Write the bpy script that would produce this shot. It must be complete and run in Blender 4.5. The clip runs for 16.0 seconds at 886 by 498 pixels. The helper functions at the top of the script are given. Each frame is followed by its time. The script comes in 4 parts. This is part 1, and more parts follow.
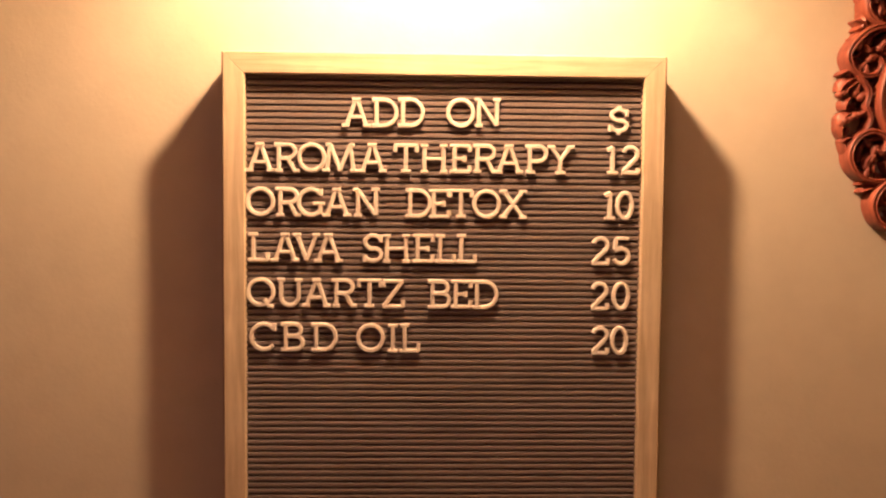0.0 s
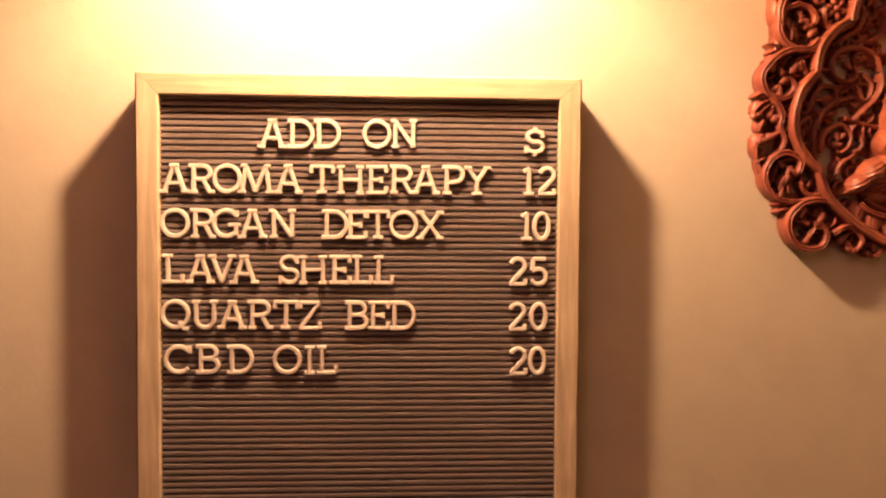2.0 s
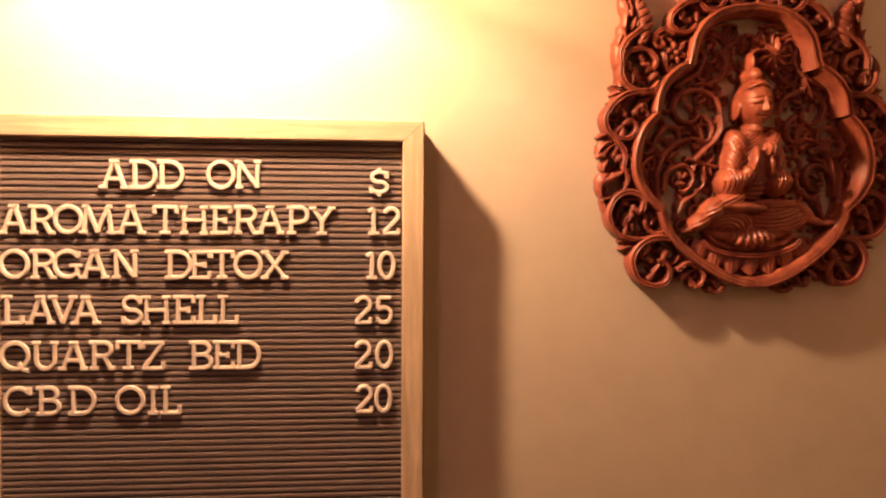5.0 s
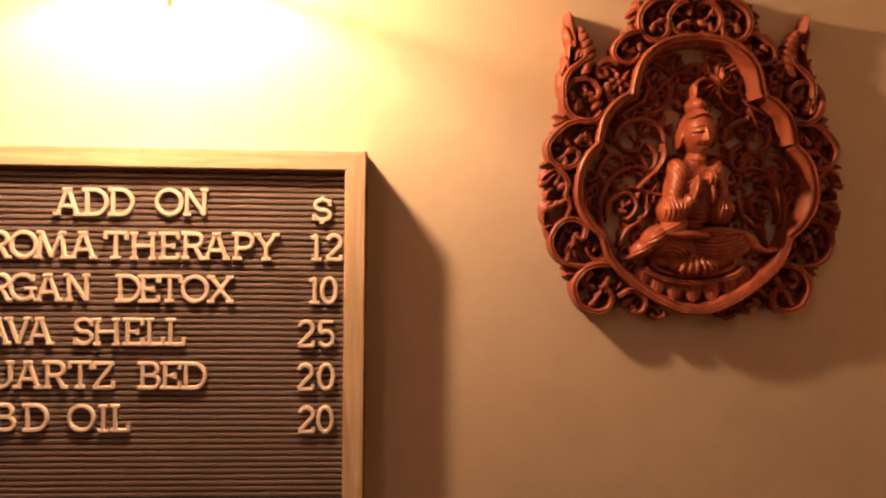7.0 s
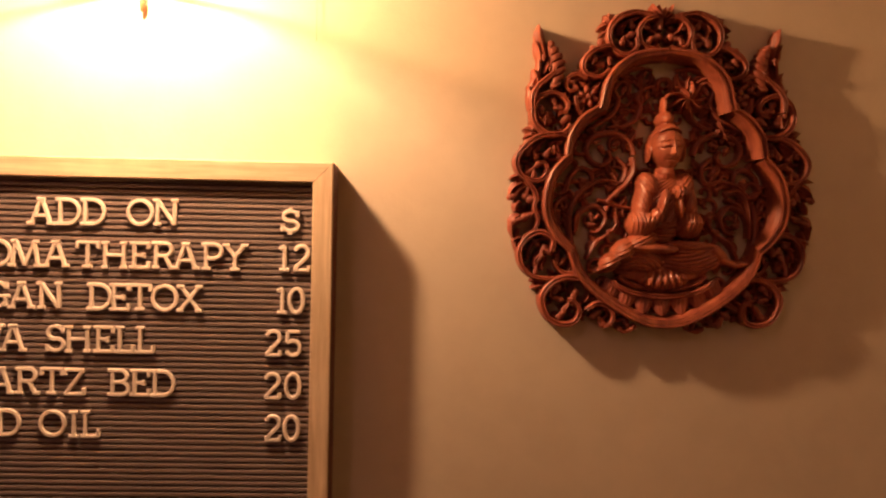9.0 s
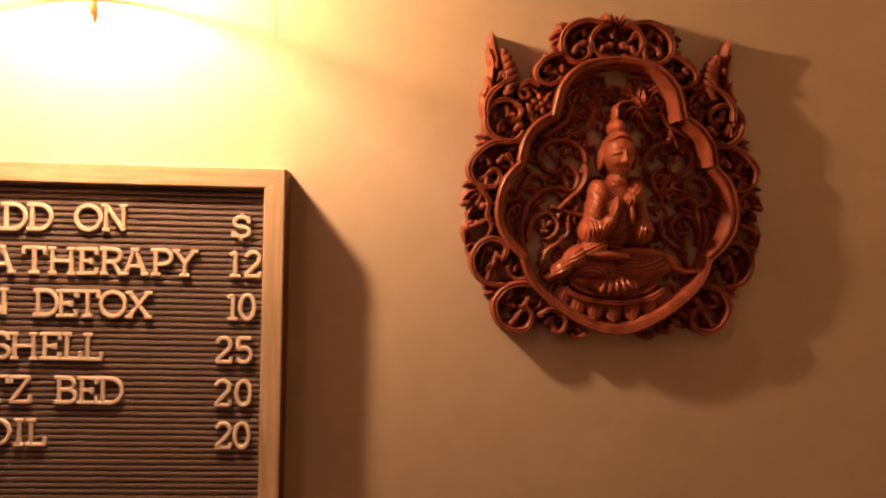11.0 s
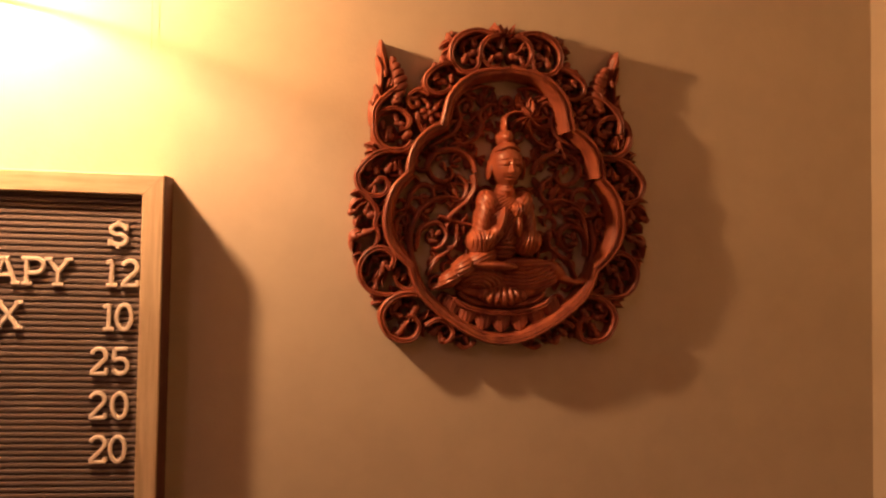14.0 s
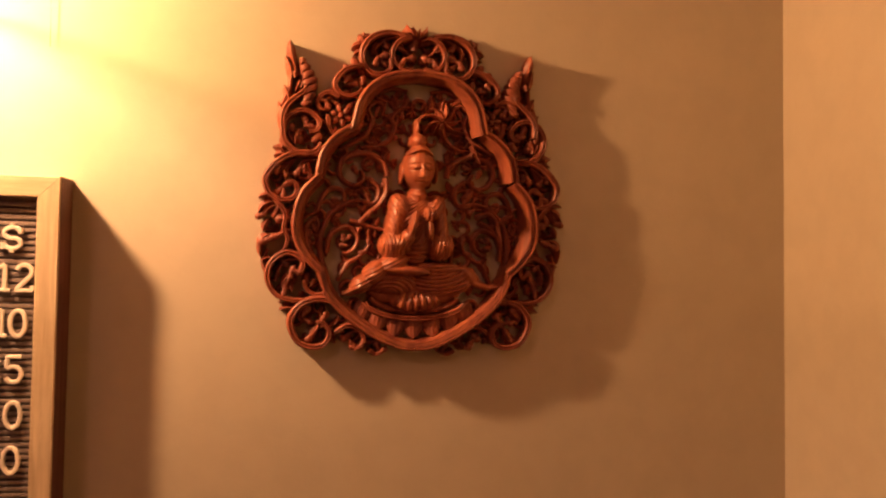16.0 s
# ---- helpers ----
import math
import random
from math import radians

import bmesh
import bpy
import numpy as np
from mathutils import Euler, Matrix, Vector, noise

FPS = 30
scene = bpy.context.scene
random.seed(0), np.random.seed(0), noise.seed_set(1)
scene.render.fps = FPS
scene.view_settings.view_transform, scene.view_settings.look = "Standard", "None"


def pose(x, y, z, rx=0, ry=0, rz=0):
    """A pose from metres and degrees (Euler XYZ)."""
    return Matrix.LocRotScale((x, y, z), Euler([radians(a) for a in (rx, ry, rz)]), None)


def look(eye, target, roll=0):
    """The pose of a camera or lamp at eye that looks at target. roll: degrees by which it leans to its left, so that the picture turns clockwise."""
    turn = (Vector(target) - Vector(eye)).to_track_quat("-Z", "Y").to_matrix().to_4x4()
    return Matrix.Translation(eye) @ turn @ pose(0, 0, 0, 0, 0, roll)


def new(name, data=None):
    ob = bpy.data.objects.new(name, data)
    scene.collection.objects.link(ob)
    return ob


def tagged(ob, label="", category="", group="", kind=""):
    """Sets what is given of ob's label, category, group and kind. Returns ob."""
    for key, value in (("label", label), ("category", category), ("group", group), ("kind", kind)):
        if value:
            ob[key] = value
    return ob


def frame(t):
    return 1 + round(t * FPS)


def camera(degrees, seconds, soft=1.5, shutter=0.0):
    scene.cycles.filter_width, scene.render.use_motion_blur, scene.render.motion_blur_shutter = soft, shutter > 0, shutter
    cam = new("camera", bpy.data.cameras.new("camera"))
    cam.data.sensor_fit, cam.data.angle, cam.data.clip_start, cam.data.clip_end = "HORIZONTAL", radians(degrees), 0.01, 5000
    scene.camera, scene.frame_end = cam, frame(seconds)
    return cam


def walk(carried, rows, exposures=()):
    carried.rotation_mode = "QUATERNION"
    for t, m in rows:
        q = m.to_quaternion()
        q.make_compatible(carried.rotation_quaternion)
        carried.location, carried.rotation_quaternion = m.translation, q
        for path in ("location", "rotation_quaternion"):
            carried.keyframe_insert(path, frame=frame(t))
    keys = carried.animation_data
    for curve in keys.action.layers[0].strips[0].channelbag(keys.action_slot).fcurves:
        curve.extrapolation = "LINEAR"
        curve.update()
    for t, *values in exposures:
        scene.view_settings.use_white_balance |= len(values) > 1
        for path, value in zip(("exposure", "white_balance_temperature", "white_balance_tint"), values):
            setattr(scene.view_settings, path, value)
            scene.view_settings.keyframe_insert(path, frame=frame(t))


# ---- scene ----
cam = camera(54.0, 16.0, soft=2.3)
PATH = [
    (0, (-0.02, 0.016, 1.52), (0.041, 2.012, 1.405), -0.0),
    (0.5, (-0.016, 0.016, 1.526), (0.064, 2.011, 1.404), -0.0),
    (1, (-0.001, 0.016, 1.525), (0.074, 2.011, 1.418), -0.0),
    (1.5, (0.007, 0.016, 1.522), (0.11, 2.012, 1.436), 0.0),
    (2, (0.021, 0.015, 1.523), (0.139, 2.01, 1.446), -0.1),
    (2.5, (0.033, 0.015, 1.525), (0.176, 2.008, 1.454), -0.1),
    (3, (0.049, 0.013, 1.529), (0.207, 2.006, 1.459), -0.1),
    (3.5, (0.06, 0.011, 1.531), (0.244, 2.002, 1.467), -0.2),
    (4, (0.075, 0.009, 1.533), (0.271, 1.998, 1.479), -0.2),
    (4.5, (0.088, 0.005, 1.537), (0.296, 1.994, 1.488), -0.2),
    (5, (0.102, 0.001, 1.541), (0.313, 1.99, 1.496), -0.2),
    (7.5, (0.186, -0.025, 1.56), (0.287, 1.972, 1.527), 0.3),
    (8, (0.198, -0.027, 1.557), (0.28, 1.971, 1.542), 0.4),
    (8.5, (0.207, -0.029, 1.565), (0.28, 1.97, 1.532), 0.6),
    (9, (0.213, -0.029, 1.565), (0.288, 1.969, 1.536), 0.7),
    (11.5, (0.235, -0.03, 1.568), (0.389, 1.964, 1.549), 0.9),
    (12, (0.244, -0.03, 1.57), (0.411, 1.963, 1.55), 1.0),
    (12.5, (0.249, -0.03, 1.574), (0.445, 1.96, 1.547), 1.1),
    (13, (0.254, -0.031, 1.574), (0.48, 1.956, 1.552), 1.1),
    (13.5, (0.26, -0.03, 1.577), (0.513, 1.954, 1.551), 1.2),
    (14, (0.268, -0.029, 1.576), (0.547, 1.951, 1.557), 1.3),
    (14.5, (0.275, -0.027, 1.578), (0.583, 1.949, 1.559), 1.4),
    (15, (0.285, -0.027, 1.575), (0.616, 1.946, 1.566), 1.4),
    (15.5, (0.295, -0.026, 1.582), (0.648, 1.942, 1.558), 1.5),
    (16, (0.305, -0.026, 1.578), (0.68, 1.938, 1.569), 1.5),
]
walk(cam, [(t, look(eye, target, roll)) for t, eye, target, roll in PATH],
     [(0, 0.40, 5650, 3), (1.5, 0.52, 5680, 4), (3, 0.52, 5700, 6), (5, 0.45, 5760, 9), (7.5, 0.0, 6200, 12), (9, -0.12, 6320, 13), (11.5, -0.16, 6500, 15), (14, -0.09, 6860, 16), (16, 0.28, 7000, 14)])

# ---- light and exposure ----
world = bpy.data.worlds.new("world")
world.use_nodes = True
world.node_tree.nodes["Background"].inputs[0].default_value = (0.9, 0.75, 0.6, 1)
world.node_tree.nodes["Background"].inputs[1].default_value = 0.0
scene.world = world
BULB_STRENGTH = 2150.0
BULB_COLOUR = (1.0, 0.514, 0.252)
FILL_STRENGTH = 15.0
FILL_COLOUR = (1.0, 0.44, 0.34)

# the plane of the wall that carries the board and the carving, and the corner beside it
WALL_Y, CORNER_X, CORNER_LEAN = 0.66, 0.7375, 0.036
FLOOR_Z, CEILING_Z = 0.0, 2.45
BULB = Vector((0.0019, 0.5425, 1.802))


# ---- materials ----
def nodes_of(name):
    m = bpy.data.materials.new(name)
    m.use_nodes = True
    t = m.node_tree
    return m, t, t.nodes["Principled BSDF"]


def mapping(t, scale):
    c = t.nodes.new("ShaderNodeTexCoord")
    m = t.nodes.new("ShaderNodeMapping")
    m.inputs["Scale"].default_value = scale
    t.links.new(c.outputs["Object"], m.inputs["Vector"])
    return m.outputs["Vector"]


def noise_tex(t, vec, scale, detail=4.0, rough=0.55, distort=0.0):
    n = t.nodes.new("ShaderNodeTexNoise")
    n.inputs["Scale"].default_value = scale
    n.inputs["Detail"].default_value = detail
    n.inputs["Roughness"].default_value = rough
    n.inputs["Distortion"].default_value = distort
    t.links.new(vec, n.inputs["Vector"])
    return n.outputs["Fac"]


def ramp(t, fac, stops):
    r = t.nodes.new("ShaderNodeValToRGB")
    e = r.color_ramp.elements
    while len(e) < len(stops):
        e.new(0.5)
    for el, (p, c) in zip(e, stops):
        el.position, el.color = p, (*c, 1)
    t.links.new(fac, r.inputs["Fac"])
    return r.outputs["Color"]


def mix(t, fac, a, b, mode="MIX"):
    m = t.nodes.new("ShaderNodeMix")
    m.data_type, m.blend_type = "RGBA", mode
    for sock, v in ((m.inputs[0], fac), (m.inputs[6], a), (m.inputs[7], b)):
        if isinstance(v, (int, float)):
            sock.default_value = v
        elif isinstance(v, tuple):
            sock.default_value = (*v, 1)
        else:
            t.links.new(v, sock)
    return m.outputs[2]


def bump(t, bsdf, height, strength, distance):
    b = t.nodes.new("ShaderNodeBump")
    b.inputs["Strength"].default_value = strength
    b.inputs["Distance"].default_value = distance
    t.links.new(height, b.inputs["Height"])
    t.links.new(b.outputs["Normal"], bsdf.inputs["Normal"])


def paint(name, colour, rough=0.55, fine=260.0):
    """Matt wall paint with roller stipple, faint scuffs and uneven tone."""
    m, t, b = nodes_of(name)
    v = mapping(t, (1, 1, 1))
    broad = noise_tex(t, v, 3.0, 5)
    small = noise_tex(t, v, 40.0, 6)
    dark = tuple(c * 0.93 for c in colour)
    lite = tuple(min(1, c * 1.04) for c in colour)
    c1 = ramp(t, broad, [(0.3, dark), (0.7, lite)])
    c2 = ramp(t, small, [(0.35, (0.95, 0.95, 0.95)), (0.6, (1, 1, 1))])
    t.links.new(mix(t, 1.0, c1, c2, "MULTIPLY"), b.inputs["Base Color"])
    b.inputs["Roughness"].default_value = rough
    stipple = noise_tex(t, v, fine, 3, 0.6)
    bump(t, b, stipple, 0.25, 0.0008)
    return m


def wood(name, dark, lite, along, rough=0.5, grain=70.0, bump_size=0.0003, spec=0.4, uneven=0.66):
    """Wood with long grain along one axis, pores and uneven tone."""
    m, t, b = nodes_of(name)
    s = [grain, grain, grain]
    s["xyz".index(along)] = grain * 0.06
    v = mapping(t, tuple(s))
    g = noise_tex(t, v, 1.0, 6, 0.6, 0.6)
    v2 = mapping(t, (1, 1, 1))
    broad = noise_tex(t, v2, 34.0, 5)
    c = ramp(t, g, [(0.28, dark), (0.52, tuple((a + d) / 2 for a, d in zip(dark, lite))), (0.72, lite)])
    tone = ramp(t, broad, [(0.3, (uneven, uneven * 0.96, uneven * 0.93)), (0.65, (1, 1, 1))])
    t.links.new(mix(t, 1.0, c, tone, "MULTIPLY"), b.inputs["Base Color"])
    r = ramp(t, g, [(0.2, (rough + 0.12,) * 3), (0.8, (rough - 0.06,) * 3)])
    t.links.new(r, b.inputs["Roughness"])
    b.inputs["Specular IOR Level"].default_value = spec
    bump(t, b, g, 0.5, bump_size)
    return m


def felt():
    m, t, b = nodes_of("grey_felt")
    v = mapping(t, (1, 1, 1))
    n1 = noise_tex(t, v, 900.0, 3, 0.7)
    n2 = noise_tex(t, v, 25.0, 5)
    c = ramp(t, n1, [(0.3, (0.158, 0.129, 0.119)), (0.7, (0.268, 0.223, 0.205))])
    tone = ramp(t, n2, [(0.3, (0.86, 0.86, 0.86)), (0.7, (1, 1, 1))])
    t.links.new(mix(t, 1.0, c, tone, "MULTIPLY"), b.inputs["Base Color"])
    b.inputs["Roughness"].default_value = 0.95
    bump(t, b, n1, 0.6, 0.0004)
    return m


def plastic(name, colour, rough=0.45):
    m, t, b = nodes_of(name)
    v = mapping(t, (1, 1, 1))
    n = noise_tex(t, v, 120.0, 4)
    t.links.new(ramp(t, n, [(0.3, tuple(c * 0.9 for c in colour)), (0.7, colour)]), b.inputs["Base Color"])
    b.inputs["Roughness"].default_value = rough
    bump(t, b, n, 0.2, 0.0002)
    return m


def metal(name, colour, rough=0.4):
    m, t, b = nodes_of(name)
    v = mapping(t, (1, 1, 1))
    n = noise_tex(t, v, 90.0, 5)
    t.links.new(ramp(t, n, [(0.3, tuple(c * 0.7 for c in colour)), (0.7, colour)]), b.inputs["Base Color"])
    b.inputs["Metallic"].default_value = 1.0
    t.links.new(ramp(t, n, [(0.3, (rough + 0.15,) * 3), (0.7, (rough,) * 3)]), b.inputs["Roughness"])
    return m


def glow(name, colour, strength):
    m, t, b = nodes_of(name)
    b.inputs["Base Color"].default_value = (0.9, 0.88, 0.8, 1)
    b.inputs["Emission Color"].default_value = (*colour, 1)
    b.inputs["Emission Strength"].default_value = strength
    return m


WALL_PAINT = paint("beige_wall_paint", (0.595, 0.542, 0.415))
# colour made up for the unseen walls, to redden the light they bounce
BOUNCE_PAINT = paint("red_bounce_wall_paint", (0.50, 0.27, 0.21))
CEILING_PAINT = paint("white_ceiling_paint", (0.78, 0.75, 0.70), 0.7)
FLOOR_WOOD = wood("brown_floor_wood", (0.12, 0.07, 0.04), (0.24, 0.15, 0.09), "x", 0.45, 25.0)
OAK_X = wood("pale_oak_across", (0.48, 0.39, 0.25), (0.78, 0.67, 0.47), "x", 0.5, 210.0, uneven=0.9)
OAK_Z = wood("pale_oak_upright", (0.48, 0.39, 0.25), (0.78, 0.67, 0.47), "z", 0.5, 210.0, uneven=0.9)
FELT = felt()
EDGE_DARK = wood("dark_red_brown_edge", (0.10, 0.036, 0.026), (0.20, 0.075, 0.050), "z", 0.6, 120.0)
LETTER = plastic("cream_white_plastic", (0.80, 0.75, 0.66))
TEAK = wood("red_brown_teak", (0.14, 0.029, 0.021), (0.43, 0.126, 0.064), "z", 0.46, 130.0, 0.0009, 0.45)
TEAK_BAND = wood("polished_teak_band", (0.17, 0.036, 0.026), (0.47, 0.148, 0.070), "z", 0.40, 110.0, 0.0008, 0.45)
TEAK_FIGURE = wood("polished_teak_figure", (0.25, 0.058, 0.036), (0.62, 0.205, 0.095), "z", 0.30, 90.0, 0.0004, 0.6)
BRASS = metal("aged_brass", (0.62, 0.40, 0.18))
ROD = plastic("tan_bronze_rod", (0.55, 0.36, 0.20), 0.5)
BRONZE = plastic("brown_bronze_lacquer", (0.20, 0.085, 0.03), 0.4)


def tinted_glass(name, tint):
    """Thin tinted glass that lets most light straight through."""
    m, t, b = nodes_of(name)
    clear = t.nodes.new("ShaderNodeBsdfTransparent")
    clear.inputs["Color"].default_value = (*tint, 1)
    b.inputs["Base Color"].default_value = (0.8, 0.6, 0.35, 1)
    b.inputs["Roughness"].default_value = 0.15
    both = t.nodes.new("ShaderNodeMixShader")
    both.inputs[0].default_value = 0.06
    t.links.new(clear.outputs[0], both.inputs[1])
    t.links.new(b.outputs[0], both.inputs[2])
    t.links.new(both.outputs[0], t.nodes["Material Output"].inputs["Surface"])
    return m


SHADE_GLASS = tinted_glass("amber_shade_glass", (0.97, 0.95, 0.90))
BULB_GLOW = glow("warm_bulb", BULB_COLOUR, BULB_STRENGTH)
FILL_GLOW = glow("fill_lamp_glow", FILL_COLOUR, FILL_STRENGTH)


# ---- mesh helpers ----
def link(name, bm, material, parent=None, label="", smooth=False):
    me = bpy.data.meshes.new(name)
    bmesh.ops.recalc_face_normals(bm, faces=bm.faces[:])
    bm.to_mesh(me)
    bm.free()
    me.materials.append(material)
    if smooth:
        for p in me.polygons:
            p.use_smooth = True
    ob = new(name, me)
    if parent is not None:
        ob.parent = parent
    if label:
        ob["label"] = label
    return ob


def part(name, bm, material, parent, label="", smooth=False):
    return link(name, bm, material, parent, label, smooth)


def thing(name, at, label, category, group="", kind=""):
    ob = new(name)
    ob.empty_display_size = 0.02
    ob.matrix_basis = Matrix.Translation(at)
    return tagged(ob, label, category, group, kind)


def box(lo, hi, bevel=0.0, bm=None):
    own = bm is None
    b = bmesh.new()
    bmesh.ops.create_cube(b, size=1.0)
    c = [(a + d) / 2 for a, d in zip(lo, hi)]
    s = [d - a for a, d in zip(lo, hi)]
    for v in b.verts:
        v.co = Vector((c[i] + v.co[i] * s[i] for i in range(3)))
    if bevel:
        bmesh.ops.bevel(b, geom=b.edges[:], offset=bevel, segments=2, affect="EDGES")
    if own:
        return b
    merge(bm, b)
    return bm


def merge(bm, other, m=None):
    """Copies other's faces into bm and frees other."""
    if m is not None:
        bmesh.ops.transform(other, matrix=m, verts=other.verts[:])
    made = {v: bm.verts.new(v.co) for v in other.verts}
    for f in other.faces:
        bm.faces.new([made[v] for v in f.verts])
    other.free()


def ball(bm, at, size, turn=0.0, segs=10):
    """An ellipsoid at (u, v, out), with half sizes, turned in the plane of the wall."""
    b = bmesh.new()
    bmesh.ops.create_uvsphere(b, u_segments=segs, v_segments=max(6, segs * 2 // 3), radius=1.0)
    u, v, w = at
    a, c, d = size
    m = Matrix.Translation((u, -w, v)) @ Matrix.Rotation(-turn, 4, "Y") @ Matrix.Diagonal((a, d, c, 1))
    merge(bm, b, m)


def sweep(bm, pts, profile, widths=None, heights=None, closed=False, lift=0.0):
    """Carries a profile of (side, out) along a line of (u, v) in the plane of the wall."""
    n = len(pts)
    rings = []
    for i, (u, v) in enumerate(pts):
        if closed:
            a, b = pts[i - 1], pts[(i + 1) % n]
        else:
            a, b = pts[max(i - 1, 0)], pts[min(i + 1, n - 1)]
        d = Vector((b[0] - a[0], b[1] - a[1]))
        if d.length < 1e-9:
            d = Vector((1, 0))
        d.normalize()
        side = Vector((-d.y, d.x))
        wd = widths[i] if widths else 1.0
        ht = heights[i] if heights else 1.0
        ring = [bm.verts.new((u + side.x * s * wd, -(w * ht + lift), v + side.y * s * wd)) for s, w in profile]
        rings.append(ring)
    k = len(profile)
    last = n if closed else n - 1
    for i in range(last):
        r0, r1 = rings[i], rings[(i + 1) % n]
        for j in range(k):
            bm.faces.new((r0[j], r0[(j + 1) % k], r1[(j + 1) % k], r1[j]))
    if not closed:
        bm.faces.new(rings[0])
        bm.faces.new(rings[-1][::-1])


# ---- the room ----
def room():
    t = 0.12
    x0, x1, y0, y1 = -1.6, CORNER_X, -1.9, WALL_Y
    def wall(name, lo, hi, mat, label):
        ob = link(name, box(lo, hi), mat)
        tagged(ob, label, name.split("_")[0], kind="structure")
    wall("wall_north", (x0 - t, y1, FLOOR_Z), (x1 + t, y1 + t, CEILING_Z), WALL_PAINT, "plain beige painted wall lit by a warm sconce")
    side = box((x1, y0, FLOOR_Z), (x1 + t, y1, CEILING_Z))
    for v in side.verts:
        # the side wall is out of plumb
        v.co.x += (1.576 - v.co.z) * CORNER_LEAN if v.co.x < x1 + t / 2 else 0.0
    tagged(link("wall_east", side, WALL_PAINT), "plain beige painted side wall meeting in a corner", "wall", kind="structure")
    wall("wall_west", (x0 - t, y0, FLOOR_Z), (x0, y1, CEILING_Z), BOUNCE_PAINT, "unseen side wall, terracotta to redden bounced light")
    wall("wall_south", (x0 - t, y0 - t, FLOOR_Z), (x1 + t, y0, CEILING_Z), BOUNCE_PAINT, "unseen wall behind, terracotta to redden bounced light")
    wall("floor", (x0 - t, y0 - t, FLOOR_Z - t), (x1 + t, y1 + t, FLOOR_Z), FLOOR_WOOD, "brown wooden floor")
    wall("ceiling", (x0 - t, y0 - t, CEILING_Z), (x1 + t, y1 + t, CEILING_Z + t), CEILING_PAINT, "plain white painted ceiling")


room()


# ---- the letter board ----
BOARD_X, BOARD_TOP, BOARD_H, BOARD_W, BOARD_D, RAIL = 0.0, 1.6206, 0.4316, 0.3086, 0.036, 0.0152
BOARD_LEAN = 0.5
PITCH = 0.00445
RIDGE_Y = 0.0302


def rail(length, upright):
    """One mitred rail of the frame, its outer edge on the local axis, thickness towards -y."""
    bm = bmesh.new()
    # across the rail: (inwards, out from the wall), with eased edges and a rebate behind
    prof = [(0.0, 0.0), (0.0, BOARD_D - 0.0009), (0.0009, BOARD_D), (RAIL - 0.0007, BOARD_D), (RAIL, BOARD_D - 0.0007), (RAIL, 0.0), ]
    ends = []
    for sgn in (-1, 1):
        ring = []
        for s, w in prof:
            along = sgn * (length / 2 - s - 0.00022)
            ring.append(bm.verts.new((s, -w, along) if upright else (along, -w, -s)))
        ends.append(ring)
    k = len(prof)
    for j in range(k):
        bm.faces.new((ends[0][j], ends[0][(j + 1) % k], ends[1][(j + 1) % k], ends[1][j]))
    bm.faces.new(ends[0])
    bm.faces.new(ends[1][::-1])
    return bm


def felt_panel(width, height):
    """Felt pressed into rounded ridges with narrow slots between them."""
    bm = bmesh.new()
    n = int(height / PITCH)
    prof = []
    for i in range(n):
        z = height / 2 - i * PITCH
        for dz, w in ((0.0, -0.0050), (0.00003, -0.0003), (0.00035, 0.0), (0.0016, 0.00004), (0.0026, -0.00005), (0.00285, -0.00022), (0.0029, -0.0050)):
            prof.append((z - dz, RIDGE_Y + w))
    prof.append((-height / 2, RIDGE_Y - 0.0050))
    cols = 5
    grid = []
    for z, w in prof:
        row = []
        for c in range(cols):
            x = -width / 2 + width * c / (cols - 1)
            row.append(bm.verts.new((x, -w, z)))
        grid.append(row)
    for a, b in zip(grid, grid[1:]):
        for c in range(cols - 1):
            bm.faces.new((a[c], a[c + 1], b[c + 1], b[c]))
    return bm


def letter_board():
    mid = BOARD_TOP - BOARD_H / 2
    board = thing("letter_board", (BOARD_X, WALL_Y, mid), "grey felt letter board in pale oak frame on wall", "letter board")
    board.matrix_basis = pose(BOARD_X + 0.0008, WALL_Y, BOARD_TOP, 0, BOARD_LEAN, 0) @ pose(0, 0, -BOARD_H / 2)
    top = part("top_rail", rail(BOARD_W, False), OAK_X, board)
    top.matrix_basis = pose(0, 0, BOARD_H / 2)
    low = part("bottom_rail", rail(BOARD_W, False), OAK_X, board)
    low.matrix_basis = pose(0, 0, -BOARD_H / 2, 0, 180, 0)
    left = part("side_rail", rail(BOARD_H, True), OAK_Z, board)
    left.matrix_basis = pose(-BOARD_W / 2, 0, 0)
    right = part("side_rail", rail(BOARD_H, True), OAK_Z, board)
    right.matrix_basis = pose(BOARD_W / 2, 0, 0, 0, 180, 0)
    # thin strips, darker and redder than the oak, on the uprights' outer edges
    for s in (-1, 1):
        lo, hi = sorted((s * BOARD_W / 2, s * (BOARD_W / 2 + 0.0004)))
        part("edge_strip", box((lo, -BOARD_D + 0.0012, -BOARD_H / 2 + 0.001), (hi, 0.0, BOARD_H / 2 - 0.001)), EDGE_DARK, board, "dark red-brown edge")
    part("felt_panel", felt_panel(BOARD_W - 2 * RAIL + 0.0006, BOARD_H - 2 * RAIL + 0.0006), FELT, board, "grey ribbed felt panel")
    part("backing", box((-BOARD_W / 2 + 0.004, -0.0248, -BOARD_H / 2 + 0.004), (BOARD_W / 2 - 0.004, -0.001, BOARD_H / 2 - 0.004)), OAK_Z, board)


letter_board()


# ---- plastic letters ----
def arc(cx, cy, rx, ry, a0, a1, n=12):
    return [(cx + rx * math.cos(radians(a0 + (a1 - a0) * i / n)), cy + ry * math.sin(radians(a0 + (a1 - a0) * i / n))) for i in range(n + 1)]


LO, HI, MD = 0.06, 0.94, 0.5


